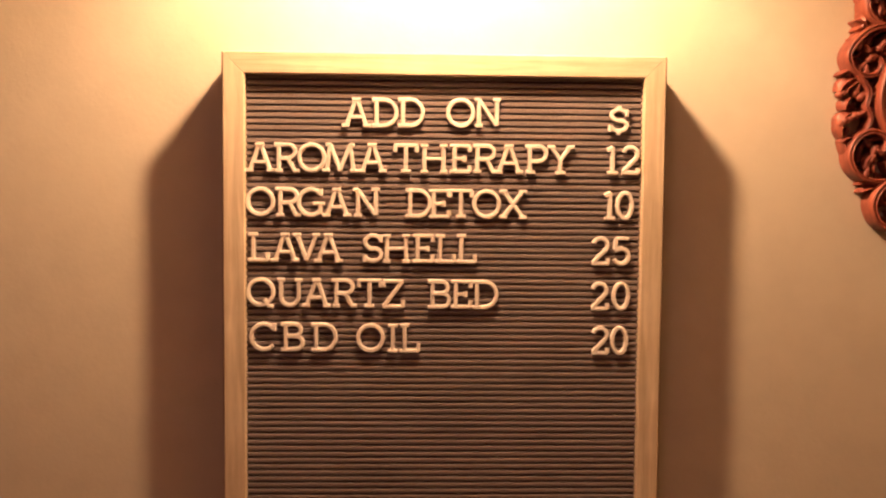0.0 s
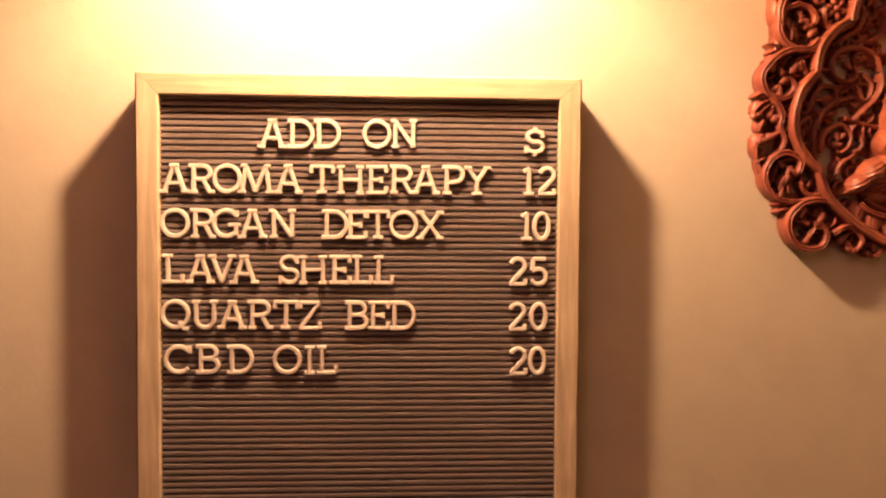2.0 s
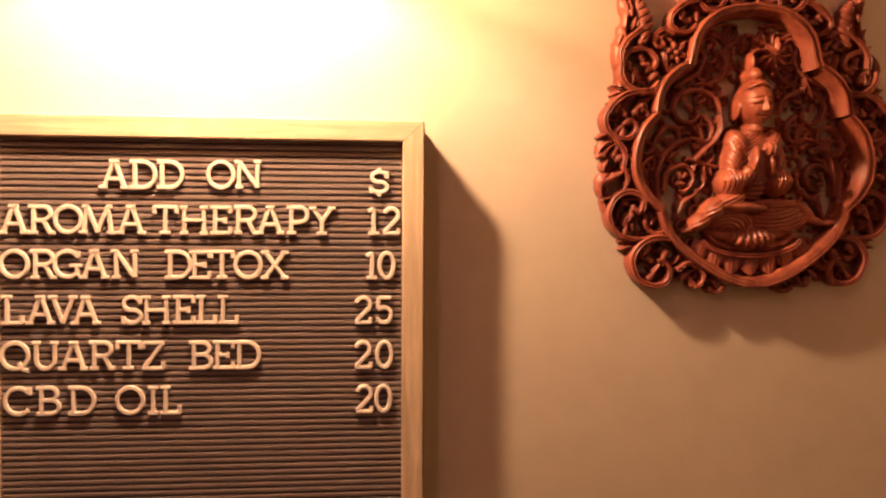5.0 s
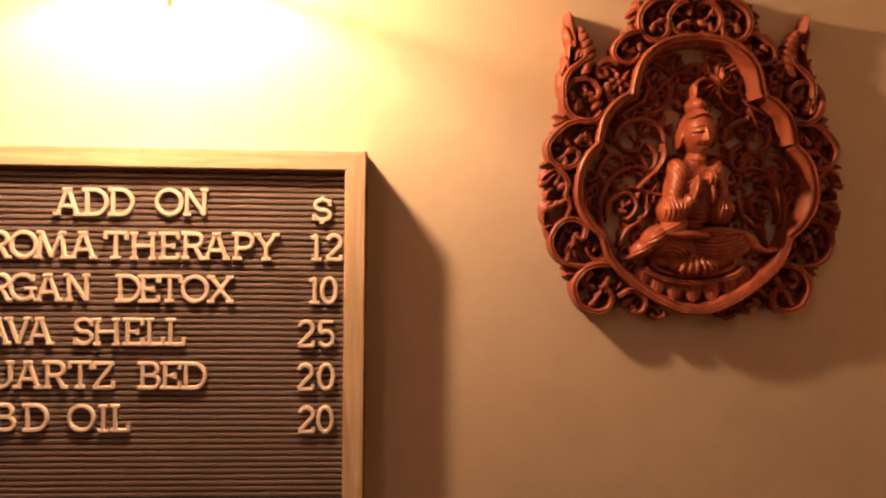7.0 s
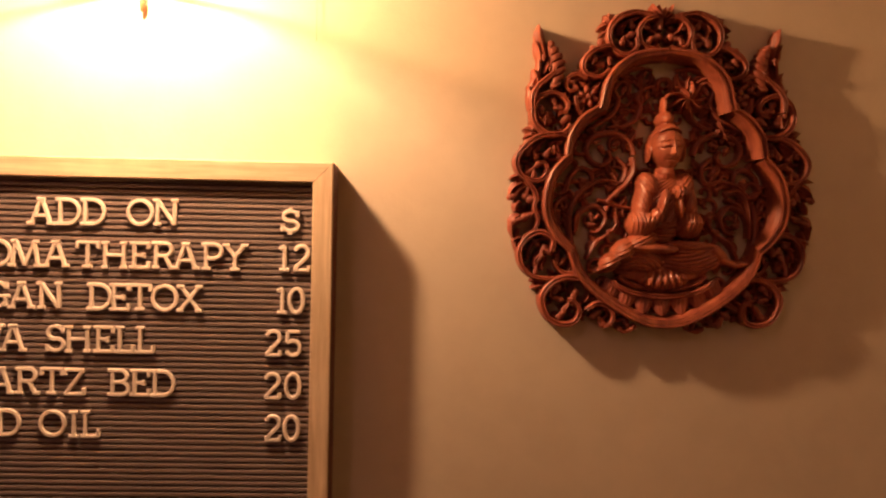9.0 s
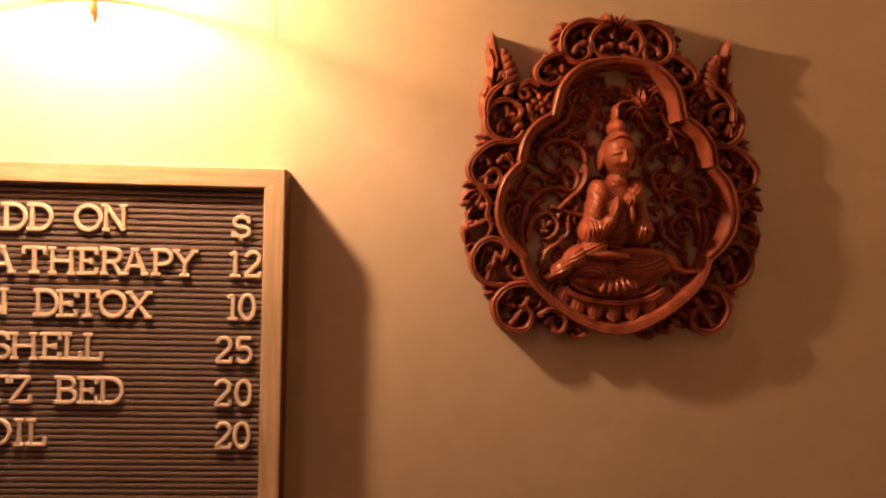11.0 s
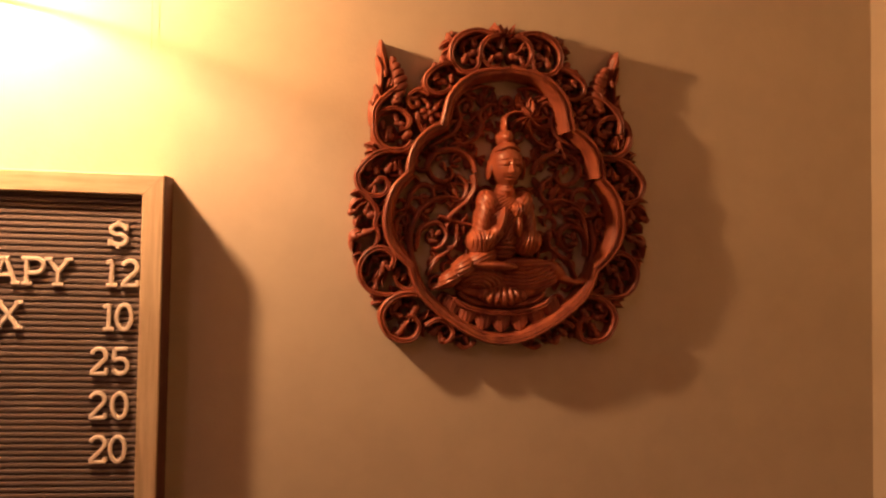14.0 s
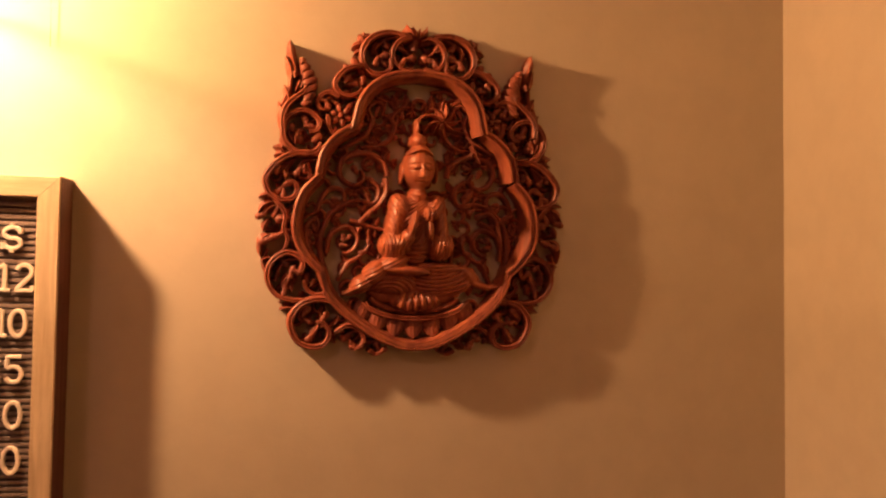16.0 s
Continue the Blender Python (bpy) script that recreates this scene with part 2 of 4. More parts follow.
def foot(x, y, left=0.13, right=0.13):
    return [(x - left, y), (x + right, y)]


def glyph(c):
    """The strokes of one slab-serif capital or figure, one unit high, and its width."""
    if c == "A":
        return 1.0, [[(0.17, LO), (0.47, HI)], [(0.53, HI), (0.83, LO)], [(0.30, 0.34), (0.70, 0.34)], foot(0.14, LO), foot(0.86, LO), foot(0.5, HI, 0.15, 0.15)]
    if c == "D":
        return 0.95, [[(0.20, LO), (0.20, HI)], [(0.04, LO), (0.45, LO)] + arc(0.45, MD, 0.43, 0.44, -85, 85, 16) + [(0.45, HI), (0.04, HI)]]
    if c in "OQ":
        s = [arc(0.5, MD, 0.43, 0.44, 0, 360, 28)]
        if c == "Q":
            s.append([(0.62, 0.26), (0.80, 0.02), (0.95, 0.0)])
        return 1.0, s
    if c == "C":
        return 0.95, [arc(0.5, MD, 0.43, 0.44, 42, 318, 22), [(0.86, 0.72), (0.86, 0.97)], ]
    if c == "G":
        return 0.97, [arc(0.48, MD, 0.42, 0.44, 42, 310, 22) + [(0.78, 0.18)], [(0.80, 0.10), (0.80, 0.44)], [(0.56, 0.45), (0.95, 0.45)], [(0.82, 0.72), (0.82, 0.95)]]
    if c == "N":
        return 1.02, [[(0.20, LO), (0.20, HI)], [(0.20, HI), (0.80, LO)], [(0.82, LO), (0.82, HI)], foot(0.2, LO), foot(0.17, HI, 0.13, 0.05), foot(0.82, HI)]
    if c == "R":
        return 0.93, [[(0.20, LO), (0.20, HI)], [(0.04, HI), (0.52, HI)] + arc(0.52, 0.715, 0.24, 0.225, 85, -85, 10) + [(0.52, 0.48), (0.2, 0.48)], [(0.52, 0.48), (0.74, LO)], foot(0.2, LO), foot(0.80, LO, 0.1, 0.11)]
    if c == "P":
        return 0.84, [[(0.20, LO), (0.20, HI)], [(0.04, HI), (0.50, HI)] + arc(0.50, 0.69, 0.26, 0.25, 85, -85, 10) + [(0.50, 0.43), (0.2, 0.43)], foot(0.2, LO, 0.15, 0.17)]
    if c == "B":
        return 0.86, [[(0.20, LO), (0.20, HI)], [(0.04, HI), (0.48, HI)] + arc(0.48, 0.73, 0.24, 0.21, 85, -85, 10) + [(0.48, 0.52), (0.2, 0.52)],
                      [(0.2, 0.52), (0.50, 0.52)] + arc(0.50, 0.29, 0.28, 0.23, 85, -85, 10) + [(0.50, LO), (0.04, LO)]]
    if c == "M":
        return 1.28, [[(0.18, LO), (0.30, HI)], [(0.30, HI), (0.64, LO)], [(0.64, LO), (0.98, HI)], [(0.98, HI), (1.10, LO)], foot(0.17, LO), foot(1.11, LO), foot(0.28, HI, 0.13, 0.05), foot(1.0, HI, 0.05, 0.13)]
    if c == "T":
        return 0.88, [[(0.44, LO), (0.44, HI)], [(0.04, HI), (0.84, HI)], [(0.07, HI), (0.07, 0.72)], [(0.81, HI), (0.81, 0.72)], foot(0.44, LO, 0.17, 0.17)]
    if c == "H":
        return 1.06, [[(0.2, LO), (0.2, HI)], [(0.86, LO), (0.86, HI)], [(0.2, MD), (0.86, MD)], foot(0.2, LO), foot(0.86, LO), foot(0.2, HI), foot(0.86, HI)]
    if c == "E":
        return 0.80, [[(0.2, LO), (0.2, HI)], [(0.04, HI), (0.74, HI)], [(0.04, LO), (0.74, LO)], [(0.2, MD), (0.54, MD)], [(0.72, HI), (0.72, 0.74)], [(0.72, LO), (0.72, 0.28)], [(0.54, 0.40), (0.54, 0.60)]]
    if c == "L":
        return 0.78, [[(0.22, LO), (0.22, HI)], [(0.05, LO), (0.72, LO)], [(0.70, LO), (0.70, 0.32)], foot(0.22, HI, 0.16, 0.16)]
    if c == "I":
        return 0.46, [[(0.23, LO), (0.23, HI)], foot(0.23, LO, 0.17, 0.17), foot(0.23, HI, 0.17, 0.17)]
    if c == "Y":
        return 0.95, [[(0.15, HI), (0.47, 0.48)], [(0.80, HI), (0.47, 0.48)], [(0.47, 0.50), (0.47, LO)], foot(0.47, LO, 0.17, 0.17), foot(0.15, HI), foot(0.82, HI)]
    if c == "X":
        return 0.98, [[(0.16, HI), (0.82, LO)], [(0.82, HI), (0.16, LO)], foot(0.15, HI), foot(0.83, HI), foot(0.15, LO), foot(0.83, LO)]
    if c == "V":
        return 0.98, [[(0.16, HI), (0.49, LO)], [(0.82, HI), (0.49, LO)], foot(0.16, HI), foot(0.82, HI)]
    if c == "U":
        return 1.0, [[(0.2, HI), (0.2, 0.38)] + arc(0.5, 0.38, 0.30, 0.32, 180, 360, 14) + [(0.8, HI)], foot(0.2, HI), foot(0.8, HI)]
    if c == "Z":
        return 0.84, [[(0.08, HI), (0.76, HI)], [(0.74, HI), (0.10, LO)], [(0.07, LO), (0.78, LO)], [(0.09, HI), (0.09, 0.74)], [(0.76, LO), (0.76, 0.28)]]
    if c in "S$":
        s = [arc(0.36, 0.71, 0.27, 0.23, 20, 265, 14) + arc(0.36, 0.28, 0.29, 0.22, 80, -160, 14), [(0.63, 0.70), (0.63, 0.97)], [(0.07, 0.02), (0.07, 0.28)]]
        if c == "$":
            s = s[:1] + [[(0.36, 0.92), (0.36, 1.10)], [(0.36, -0.11), (0.36, 0.08)], [(0.64, 0.68), (0.64, 0.96)], [(0.06, 0.03), (0.06, 0.30)]]
        if c == "$":
            s = [[(0.02 + 0.95 * x, 0.05 + 0.82 * y) for x, y in st] for st in s]
        return 0.72, s
    if c == "0":
        return 0.68, [arc(0.34, MD, 0.25, 0.44, 0, 360, 24)]
    if c == "1":
        return 0.46, [[(0.25, LO), (0.25, HI)], [(0.25, HI), (0.06, 0.82)], foot(0.25, LO, 0.18, 0.18)]
    if c == "2":
        return 0.66, [arc(0.32, 0.70, 0.24, 0.24, 165, -35, 12) + [(0.08, 0.10)], [(0.04, LO), (0.60, LO)], [(0.59, LO), (0.59, 0.24)]]
    # 5
    return 0.68, [[(0.58, HI), (0.14, HI)], [(0.14, HI), (0.12, 0.56)], [(0.12, 0.54)] + arc(0.33, 0.33, 0.26, 0.27, 125, -155, 14)]


LETTER_H = 0.0204
FACE = [(-1.0, 0.0), (-1.0, 0.72), (-0.62, 1.0), (0.62, 1.0), (1.0, 0.72), (1.0, 0.0)]
LETTER_MESH = {}


def letter_mesh(c):
    if c not in LETTER_MESH:
        width, strokes = glyph(c)
        bm = bmesh.new()
        half = 0.00148
        for i, st in enumerate(strokes):
            pts = [((x - width / 2) * LETTER_H, y * LETTER_H) for x, y in st]
            closed = len(pts) > 20 and (Vector(pts[0]) - Vector(pts[-1])).length < 1e-6
            thin = half * (0.86 if len(st) == 2 and abs(st[0][1] - st[1][1]) < 0.01 else 1.0)
            prof = [(s * thin, w * (0.0026 + 0.00006 * i)) for s, w in FACE]
            sweep(bm, pts[:-1] if closed else pts, prof, closed=closed)
        me = bpy.data.meshes.new("plastic_letter")
        bmesh.ops.recalc_face_normals(bm, faces=bm.faces[:])
        bm.to_mesh(me)
        bm.free()
        me.materials.append(LETTER)
        LETTER_MESH[c] = me
    return LETTER_MESH[c]


def letters(text, base, places):
    """Puts the characters of text in a row, in millimetres along the board and above the floor."""
    span = max(1.0, places[-1] - places[0])
    for c, x in zip(text, places):
        ob = new("plastic_letter", letter_mesh(c))
        lean = BOARD_LEAN + random.uniform(-0.8, 0.8)
        z = base[0] + (base[1] - base[0]) * (x - places[0]) / span + random.uniform(-0.2, 0.2)
        ob.matrix_basis = pose(x / 1000, WALL_Y - RIDGE_Y + 0.0003, z / 1000, 0, lean, 0)
        word = "figure" if c in "0125" else "dollar sign" if c == "$" else "capital letter"
        tagged(ob, "cream white plastic slab-serif %s %s pressed into the felt" % (word, c), "letter", "letters on the letter board")


letters("ADDON", (1569.9, 1570.0), (-61.9, -42.2, -23.8, 10.9, 30.2))
letters("$", (1565.8, 1565.8), (122.5,))
letters("AROMATHERAPY", (1538.8, 1537.4), (-129.1, -110.7, -93.2, -73.5, -50.8, -27.6, -7.7, 10.8, 28.2, 45.1, 64.5, 81.5))
letters("12", (1537.2, 1537.1), (118.0, 131.2))
letters("ORGAN", (1507.9, 1507.1), (-129.0, -110.0, -93.8, -75.8, -54.8))
letters("DETOX", (1506.7, 1505.9), (-19.0, -3.7, 11.3, 29.5, 48.0))
letters("10", (1505.2, 1505.0), (116.5, 127.4))
letters("LAVA", (1476.2, 1475.6), (-131.0, -112.4, -97.3, -81.9))
letters("SHELL", (1475.2, 1474.3), (-50.8, -34.2, -15.3, -0.1, 14.9))
letters("25", (1473.0, 1472.8), (110.7, 125.5))
letters("QUARTZ", (1444.2, 1443.0), (-129.8, -109.5, -90.7, -71.3, -53.5, -36.7))
letters("BED", (1442.5, 1442.0), (-4.1, 11.7, 28.4))
letters("20", (1440.8, 1440.6), (110.4, 125.4))
letters("CBD", (1412.9, 1412.2), (-128.4, -107.7, -85.4))
letters("OIL", (1411.6, 1411.1), (-52.9, -37.1, -25.2))
letters("20", (1408.8, 1408.5), (110.9, 124.7))


# ---- the wall sconce over the board ----
def tube(bm, pts, r, sides=8):
    """A round wire along points in space."""
    rings = []
    n = len(pts)
    for i, p in enumerate(pts):
        d = (Vector(pts[min(i + 1, n - 1)]) - Vector(pts[max(i - 1, 0)])).normalized()
        q = d.to_track_quat("Z", "Y")
        rings.append([bm.verts.new(Vector(p) + q @ Vector((r * math.cos(a), r * math.sin(a), 0))) for a in (2 * math.pi * k / sides for k in range(sides))])
    for a, b in zip(rings, rings[1:]):
        for k in range(sides):
            bm.faces.new((a[k], a[(k + 1) % sides], b[(k + 1) % sides], b[k]))
    bm.faces.new(rings[0][::-1])
    bm.faces.new(rings[-1])
    return bm


def lathe(prof, segs=20):
    """Turns (radius, height) round the upright axis."""
    bm = bmesh.new()
    rings = []
    for r, z in prof:
        rings.append([bm.verts.new((r * math.cos(a), r * math.sin(a), z)) for a in (2 * math.pi * k / segs for k in range(segs))])
    for a, b in zip(rings, rings[1:]):
        for k in range(segs):
            bm.faces.new((a[k], a[(k + 1) % segs], b[(k + 1) % segs], b[k]))
    if prof[0] != prof[-1]:
        bm.faces.new(rings[0][::-1])
        bm.faces.new(rings[-1])
    else:
        bmesh.ops.remove_doubles(bm, verts=bm.verts[:], dist=1e-6)
    return bm


def wall_sconce():
    lamp = thing("wall_sconce", (BULB.x, WALL_Y, BULB.z), "lit warm wall sconce with thin brass wires and drop", "wall lamp")
    out = BULB.y - WALL_Y
    plate = part("back_plate", lathe([(0.0, 0.0), (0.030, 0.0), (0.030, 0.004), (0.024, 0.010), (0.0, 0.012)], 28), BRASS, lamp, smooth=True)
    plate.matrix_basis = pose(0, 0, 0.13, 90, 0, 0)
    part("arm", tube(bmesh.new(), [(0, -0.008, 0.13), (0, -0.05, 0.14), (0, out * 0.9, 0.125), (0, out, 0.10), (0, out, 0.055)], 0.005), BRASS, lamp, smooth=True)
    socket = part("socket", lathe([(0.0, 0.024), (0.011, 0.024), (0.014, 0.038), (0.012, 0.07), (0.0, 0.07)]), BRASS, lamp, smooth=True)
    socket.matrix_basis = pose(0, out, 0)
    bulb = part("bulb", lathe([(0.0, -0.0115), (0.006, -0.010), (0.0095, -0.006), (0.011, 0.0), (0.0095, 0.007), (0.008, 0.014), (0.008, 0.024), (0.0, 0.024)]), BULB_GLOW, lamp, "glowing frosted bulb", smooth=True)
    bulb.matrix_basis = pose(0, out, 0)
    # a wide thin ring round the bulb on three arms
    r, low = 0.110, -0.0495
    ring = [(r * math.cos(a), out + r * math.sin(a), low) for a in (2 * math.pi * k / 48 for k in range(49))]
    part("ring", tube(bmesh.new(), ring, 0.0016), BRONZE, lamp)
    for deg in (90, 210, 330):
        a = radians(deg)
        c, s = math.cos(a), math.sin(a)
        pts = [(r * c, out + r * s, low), (r * c, out + r * s, 0.01), (0.75 * r * c, out + 0.75 * r * s, 0.05), (0.012 * c, out + 0.012 * s, 0.066)]
        part("ring_arm", tube(bmesh.new(), pts, 0.0012), BRONZE, lamp)
    shade = part("shade", lathe([(r, low), (r - 0.002, low), (0.058, 0.085), (0.060, 0.085), (r, low)], 40), SHADE_GLASS, lamp, "amber tinted glass shade")
    shade.matrix_basis = pose(0, out, 0)
    # flat tail against the wall: two bowed wires and a rod that meet in a small drop
    for s in (-1, 1):
        bow = [(0.002 + s * 0.022 * math.sin(math.pi * t) * (1.3 - 0.6 * t), -0.006, 0.10 - 0.158 * t) for t in (k / 14 for k in range(15))]
        part("bowed_wire", tube(bmesh.new(), bow, 0.0008), BRONZE, lamp)
        side_rod = [(s * 0.136, -0.004, -0.086), (s * 0.136, -0.004, 0.06), (s * 0.128, -0.004, 0.10), (s * 0.10, -0.005, 0.125), (s * 0.02, -0.007, 0.13)]
        part("side_rod", tube(bmesh.new(), side_rod, 0.00028), ROD, lamp)
    part("rod", tube(bmesh.new(), [(0.002, -0.006, 0.11), (0.002, -0.006, -0.056)], 0.0008), BRONZE, lamp)
    tip = part("drop", lathe([(0.0, -0.0070), (0.0018, -0.0066), (0.0021, -0.002), (0.0028, 0.001), (0.0014, 0.004), (0.0, 0.005)], 12), BRONZE, lamp, smooth=True)
    tip.matrix_basis = pose(0.002, -0.006, -0.0594)


wall_sconce()


# ---- an added fill lamp on the ceiling, out of view, to lift the shadows ----
def fill_lamp():
    lamp = thing("fill_lamp", (-0.4, -0.7, CEILING_Z), "added round fill lamp on the ceiling, out of view", "ceiling lamp")
    part("base", lathe([(0.0, -0.02), (0.14, -0.02), (0.14, 0.0), (0.0, 0.0)], 32), BRASS, lamp)
    part("glass", lathe([(0.0, -0.085), (0.06, -0.082), (0.11, -0.065), (0.13, -0.035), (0.13, -0.021), (0.0, -0.021)], 32), FILL_GLOW, lamp, smooth=True)


fill_lamp()

# ---- the carved wooden wall panel ----
# drawn on a carver's grid: across from the middle line, down from the top edge
GRID_U, GRID_V, MID_U, MID_V = 0.000447, 0.000449, 929.0, 350.0
PANEL_X, PANEL_Z = 0.4108, 1.6099


# middle lines of the hand-cut halves: border, medallion band, shoulder leaves
AXIS = {-1: 928.5, -2: 933.0, -3: 919.0}


def at(x, y, side=1):
    """A place on the panel from the grid, or its mirror image about a middle line."""
    if side < 0:
        x = 2 * AXIS[side] - x
    return (x - MID_U) * GRID_U, (MID_V - y) * GRID_V


def smooth_line(pts, n=6):
    """A Catmull-Rom line through points."""
    out = []
    for i in range(len(pts) - 1):
        p0, p1, p2, p3 = pts[max(i - 1, 0)], pts[i], pts[i + 1], pts[min(i + 2, len(pts) - 1)]
        for k in range(n):
            t = k / n
            out.append(tuple(0.5 * (2 * b + (c - a) * t + (2 * a - 5 * b + 4 * c - d) * t * t + (3 * b - a - 3 * c + d) * t ** 3)
                             for a, b, c, d in zip(p0, p1, p2, p3)))
    out.append(pts[-1])
    return out


RIB = [(-1.0, 0.0), (-1.0, 0.80), (-0.78, 0.95), (-0.45, 1.0), (-0.12, 0.93), (0.12, 0.93), (0.45, 1.0), (0.78, 0.95), (1.0, 0.80), (1.0, 0.0)]
ROUND = [(-1.0, 0.0), (-1.0, 0.55), (-0.7, 0.86), (0.0, 1.0), (0.7, 0.86), (1.0, 0.55), (1.0, 0.0)]
BLADE = [(-1.0, 0.0), (-1.0, 0.62), (-0.35, 0.78), (0.0, 1.0), (0.35, 0.78), (1.0, 0.62), (1.0, 0.0)]


def ribbon(bm, pts, side, wide, high, profile=RIB, tip=0.55, start=0.7, lift=0.0):
    """A carved band along grid points, tapering to its ends."""
    n = len(pts)
    line = [at(x, y, side) for x, y in pts]
    w, h = [], []
    for i in range(n):
        t = i / (n - 1)
        w.append((start + (1 - start) * min(1, t * 4)) * (1 - (1 - tip) * max(0, t - 0.35) / 0.65))
        h.append(1.0 - 0.10 * t + 0.03 * math.sin(9 * t))
    prof = [(s * wide * GRID_U, o * high) for s, o in profile]
    sweep(bm, line, prof, w, h, lift=lift)


def spiral(cx, cy, r, a0, turns, sense, tight=0.66, n=34):
    out = []
    for i in range(n + 1):
        t = i / n
        rad = r * (1 - tight * t ** 1.25)
        a = radians(a0 + sense * 360 * turns * t)
        out.append((cx + rad * math.cos(a), cy - rad * math.sin(a)))
    return out


def leaf(bm, x0, y0, x1, y1, wide, side, high=0.013, bend=0.0, lift=0.0):
    dx, dy = x1 - x0, y1 - y0
    pts = [(x0 + dx * t - dy * bend * math.sin(math.pi * t), y0 + dy * t + dx * bend * math.sin(math.pi * t)) for t in (i / 9 for i in range(10))]
    line = [at(x, y, side) for x, y in pts]
    w = [max(0.12, math.sin(math.pi * min(0.97, 0.12 + 0.88 * i / 9)) ** 0.8) for i in range(10)]
    h = [1 - 0.22 * abs(i / 9 - 0.45) for i in range(10)]
    sweep(bm, line, [(s * wide * GRID_U, o * high) for s, o in BLADE], w, h, lift=lift)


def relief(name, lo, hi, step, height, material, parent, label="", side=1):
    """A carved relief: one mesh whose front follows height(x, y) in metres over the grid, with sides down to the wall."""
    xs, ys = np.arange(lo[0], hi[0], step), np.arange(lo[1], hi[1], step)
    gx, gy = np.meshgrid(xs, ys)
    h = height(gx, gy)
    solid = h > 0.002
    cell = solid[:-1, :-1] & solid[1:, :-1] & solid[:-1, 1:] & solid[1:, 1:]
    ny, nx = h.shape
    idx = np.arange(ny * nx).reshape(ny, nx)
    top = np.stack([((gx if side > 0 else 2 * AXIS[side] - gx) - MID_U) * GRID_U, -np.maximum(h, 0.002), (MID_V - gy) * GRID_V], -1).reshape(-1, 3)
    low = top.copy()
    low[:, 1] = -0.0003
    a, b, c, d = idx[:-1, :-1], idx[:-1, 1:], idx[1:, 1:], idx[1:, :-1]
    quads = [np.stack([a[cell], b[cell], c[cell], d[cell]], -1)]
    pad = np.pad(cell, 1)
    for p, q, near in ((a, b, pad[:-2, 1:-1]), (b, c, pad[1:-1, 2:]), (c, d, pad[2:, 1:-1]), (d, a, pad[1:-1, :-2])):
        rim = cell & ~near
        quads.append(np.stack([q[rim], p[rim], p[rim] + ny * nx, q[rim] + ny * nx], -1))
    quads = np.concatenate(quads)[:, ::1 if side > 0 else -1]
    used, inv = np.unique(quads, return_inverse=True)
    verts = np.concatenate([top, low])[used]
    me = bpy.data.meshes.new(name)
    me.from_pydata(verts.tolist(), [], inv.reshape(-1, 4).tolist())
    me.materials.append(material)
    for p in me.polygons:
        p.use_smooth = True
    ob = new(name, me)
    ob.parent = parent
    if label:
        ob["label"] = label
    return ob


def trail(name, panel, side, pts, wide, high, profile=None, tip=0.6, start=0.75, lift=0.0):
    """One carved stem along a few places of the grid."""
    bm = bmesh.new()
    ribbon(bm, smooth_line(list(pts), 6), side, wide, high, profile or RIB, tip, start, lift)
    return part(name, bm, TEAK, panel)


def bud(x, y, r, side, deg, high):
    """A blunt teardrop bud with a notched eye, pointing along deg."""
    bm = bmesh.new()
    a = radians(deg)
    c, s = math.cos(a), -math.sin(a)
    for along, big in ((0.35, 1.0), (-0.55, 0.72), (-1.15, 0.42)):
        u, v = at(x + along * r * c, y + along * r * s, side)
        ball(bm, (u, v, high - big * r * GRID_U), (r * 1.05 * big * GRID_U, r * 0.92 * big * GRID_V, r * big * GRID_U), (1 if side > 0 else -1) * a, 10)
    u, v = at(x, y, side)
    ball(bm, (u, v, high * 0.4), (r * 0.66 * GRID_U, r * 0.66 * GRID_V, high * 0.45), segs=8)
    return bm


def scrollwork(panel, side, line, inner=(), buds=(), leaves=(), wide=6.0, high=0.0165):
    """A broad curling ribbon with thinner stems, buds and leaves inside it."""
    main = trail("scroll", panel, side, line, wide, high, RIB, 0.62, 0.85)
    for pts in inner:
        trail("stem", main, side, pts, wide * 0.66, high * 0.84, ROUND, 0.7, 0.8)
    for k, (x, y, r, deg) in enumerate(buds):
        part("bud", bud(x, y, r, side, deg, high * (0.80 + 0.05 * (k % 3))), TEAK, main, smooth=True)
    for x0, y0, x1, y1, w in leaves:
        bm = bmesh.new()
        leaf(bm, x0, y0, x1, y1, w, side, high * 0.86, 0.12)
        part("leaf", bm, TEAK, main)


def flower(panel, side, x, y, r, petals=6, high=0.014):
    bm = bmesh.new()
    for k in range(petals):
        a = 2 * math.pi * k / petals + 0.3
        u, v = at(x + r * 0.66 * math.cos(a), y + r * 0.66 * math.sin(a), side)
        ball(bm, (u, v, high - 0.0036), (r * 0.40 * GRID_U, r * 0.27 * GRID_V, 0.0035), (1 if side > 0 else -1) * -a, 10)
    u, v = at(x, y, side)
    ball(bm, (u, v, high - 0.002), (r * 0.26 * GRID_U, r * 0.26 * GRID_V, 0.0032), segs=10)
    ball(bm, (u, v, high * 0.4), (r * 0.6 * GRID_U, r * 0.6 * GRID_V, high * 0.42), segs=10)
    part("flower", bm, TEAK, panel, smooth=True)


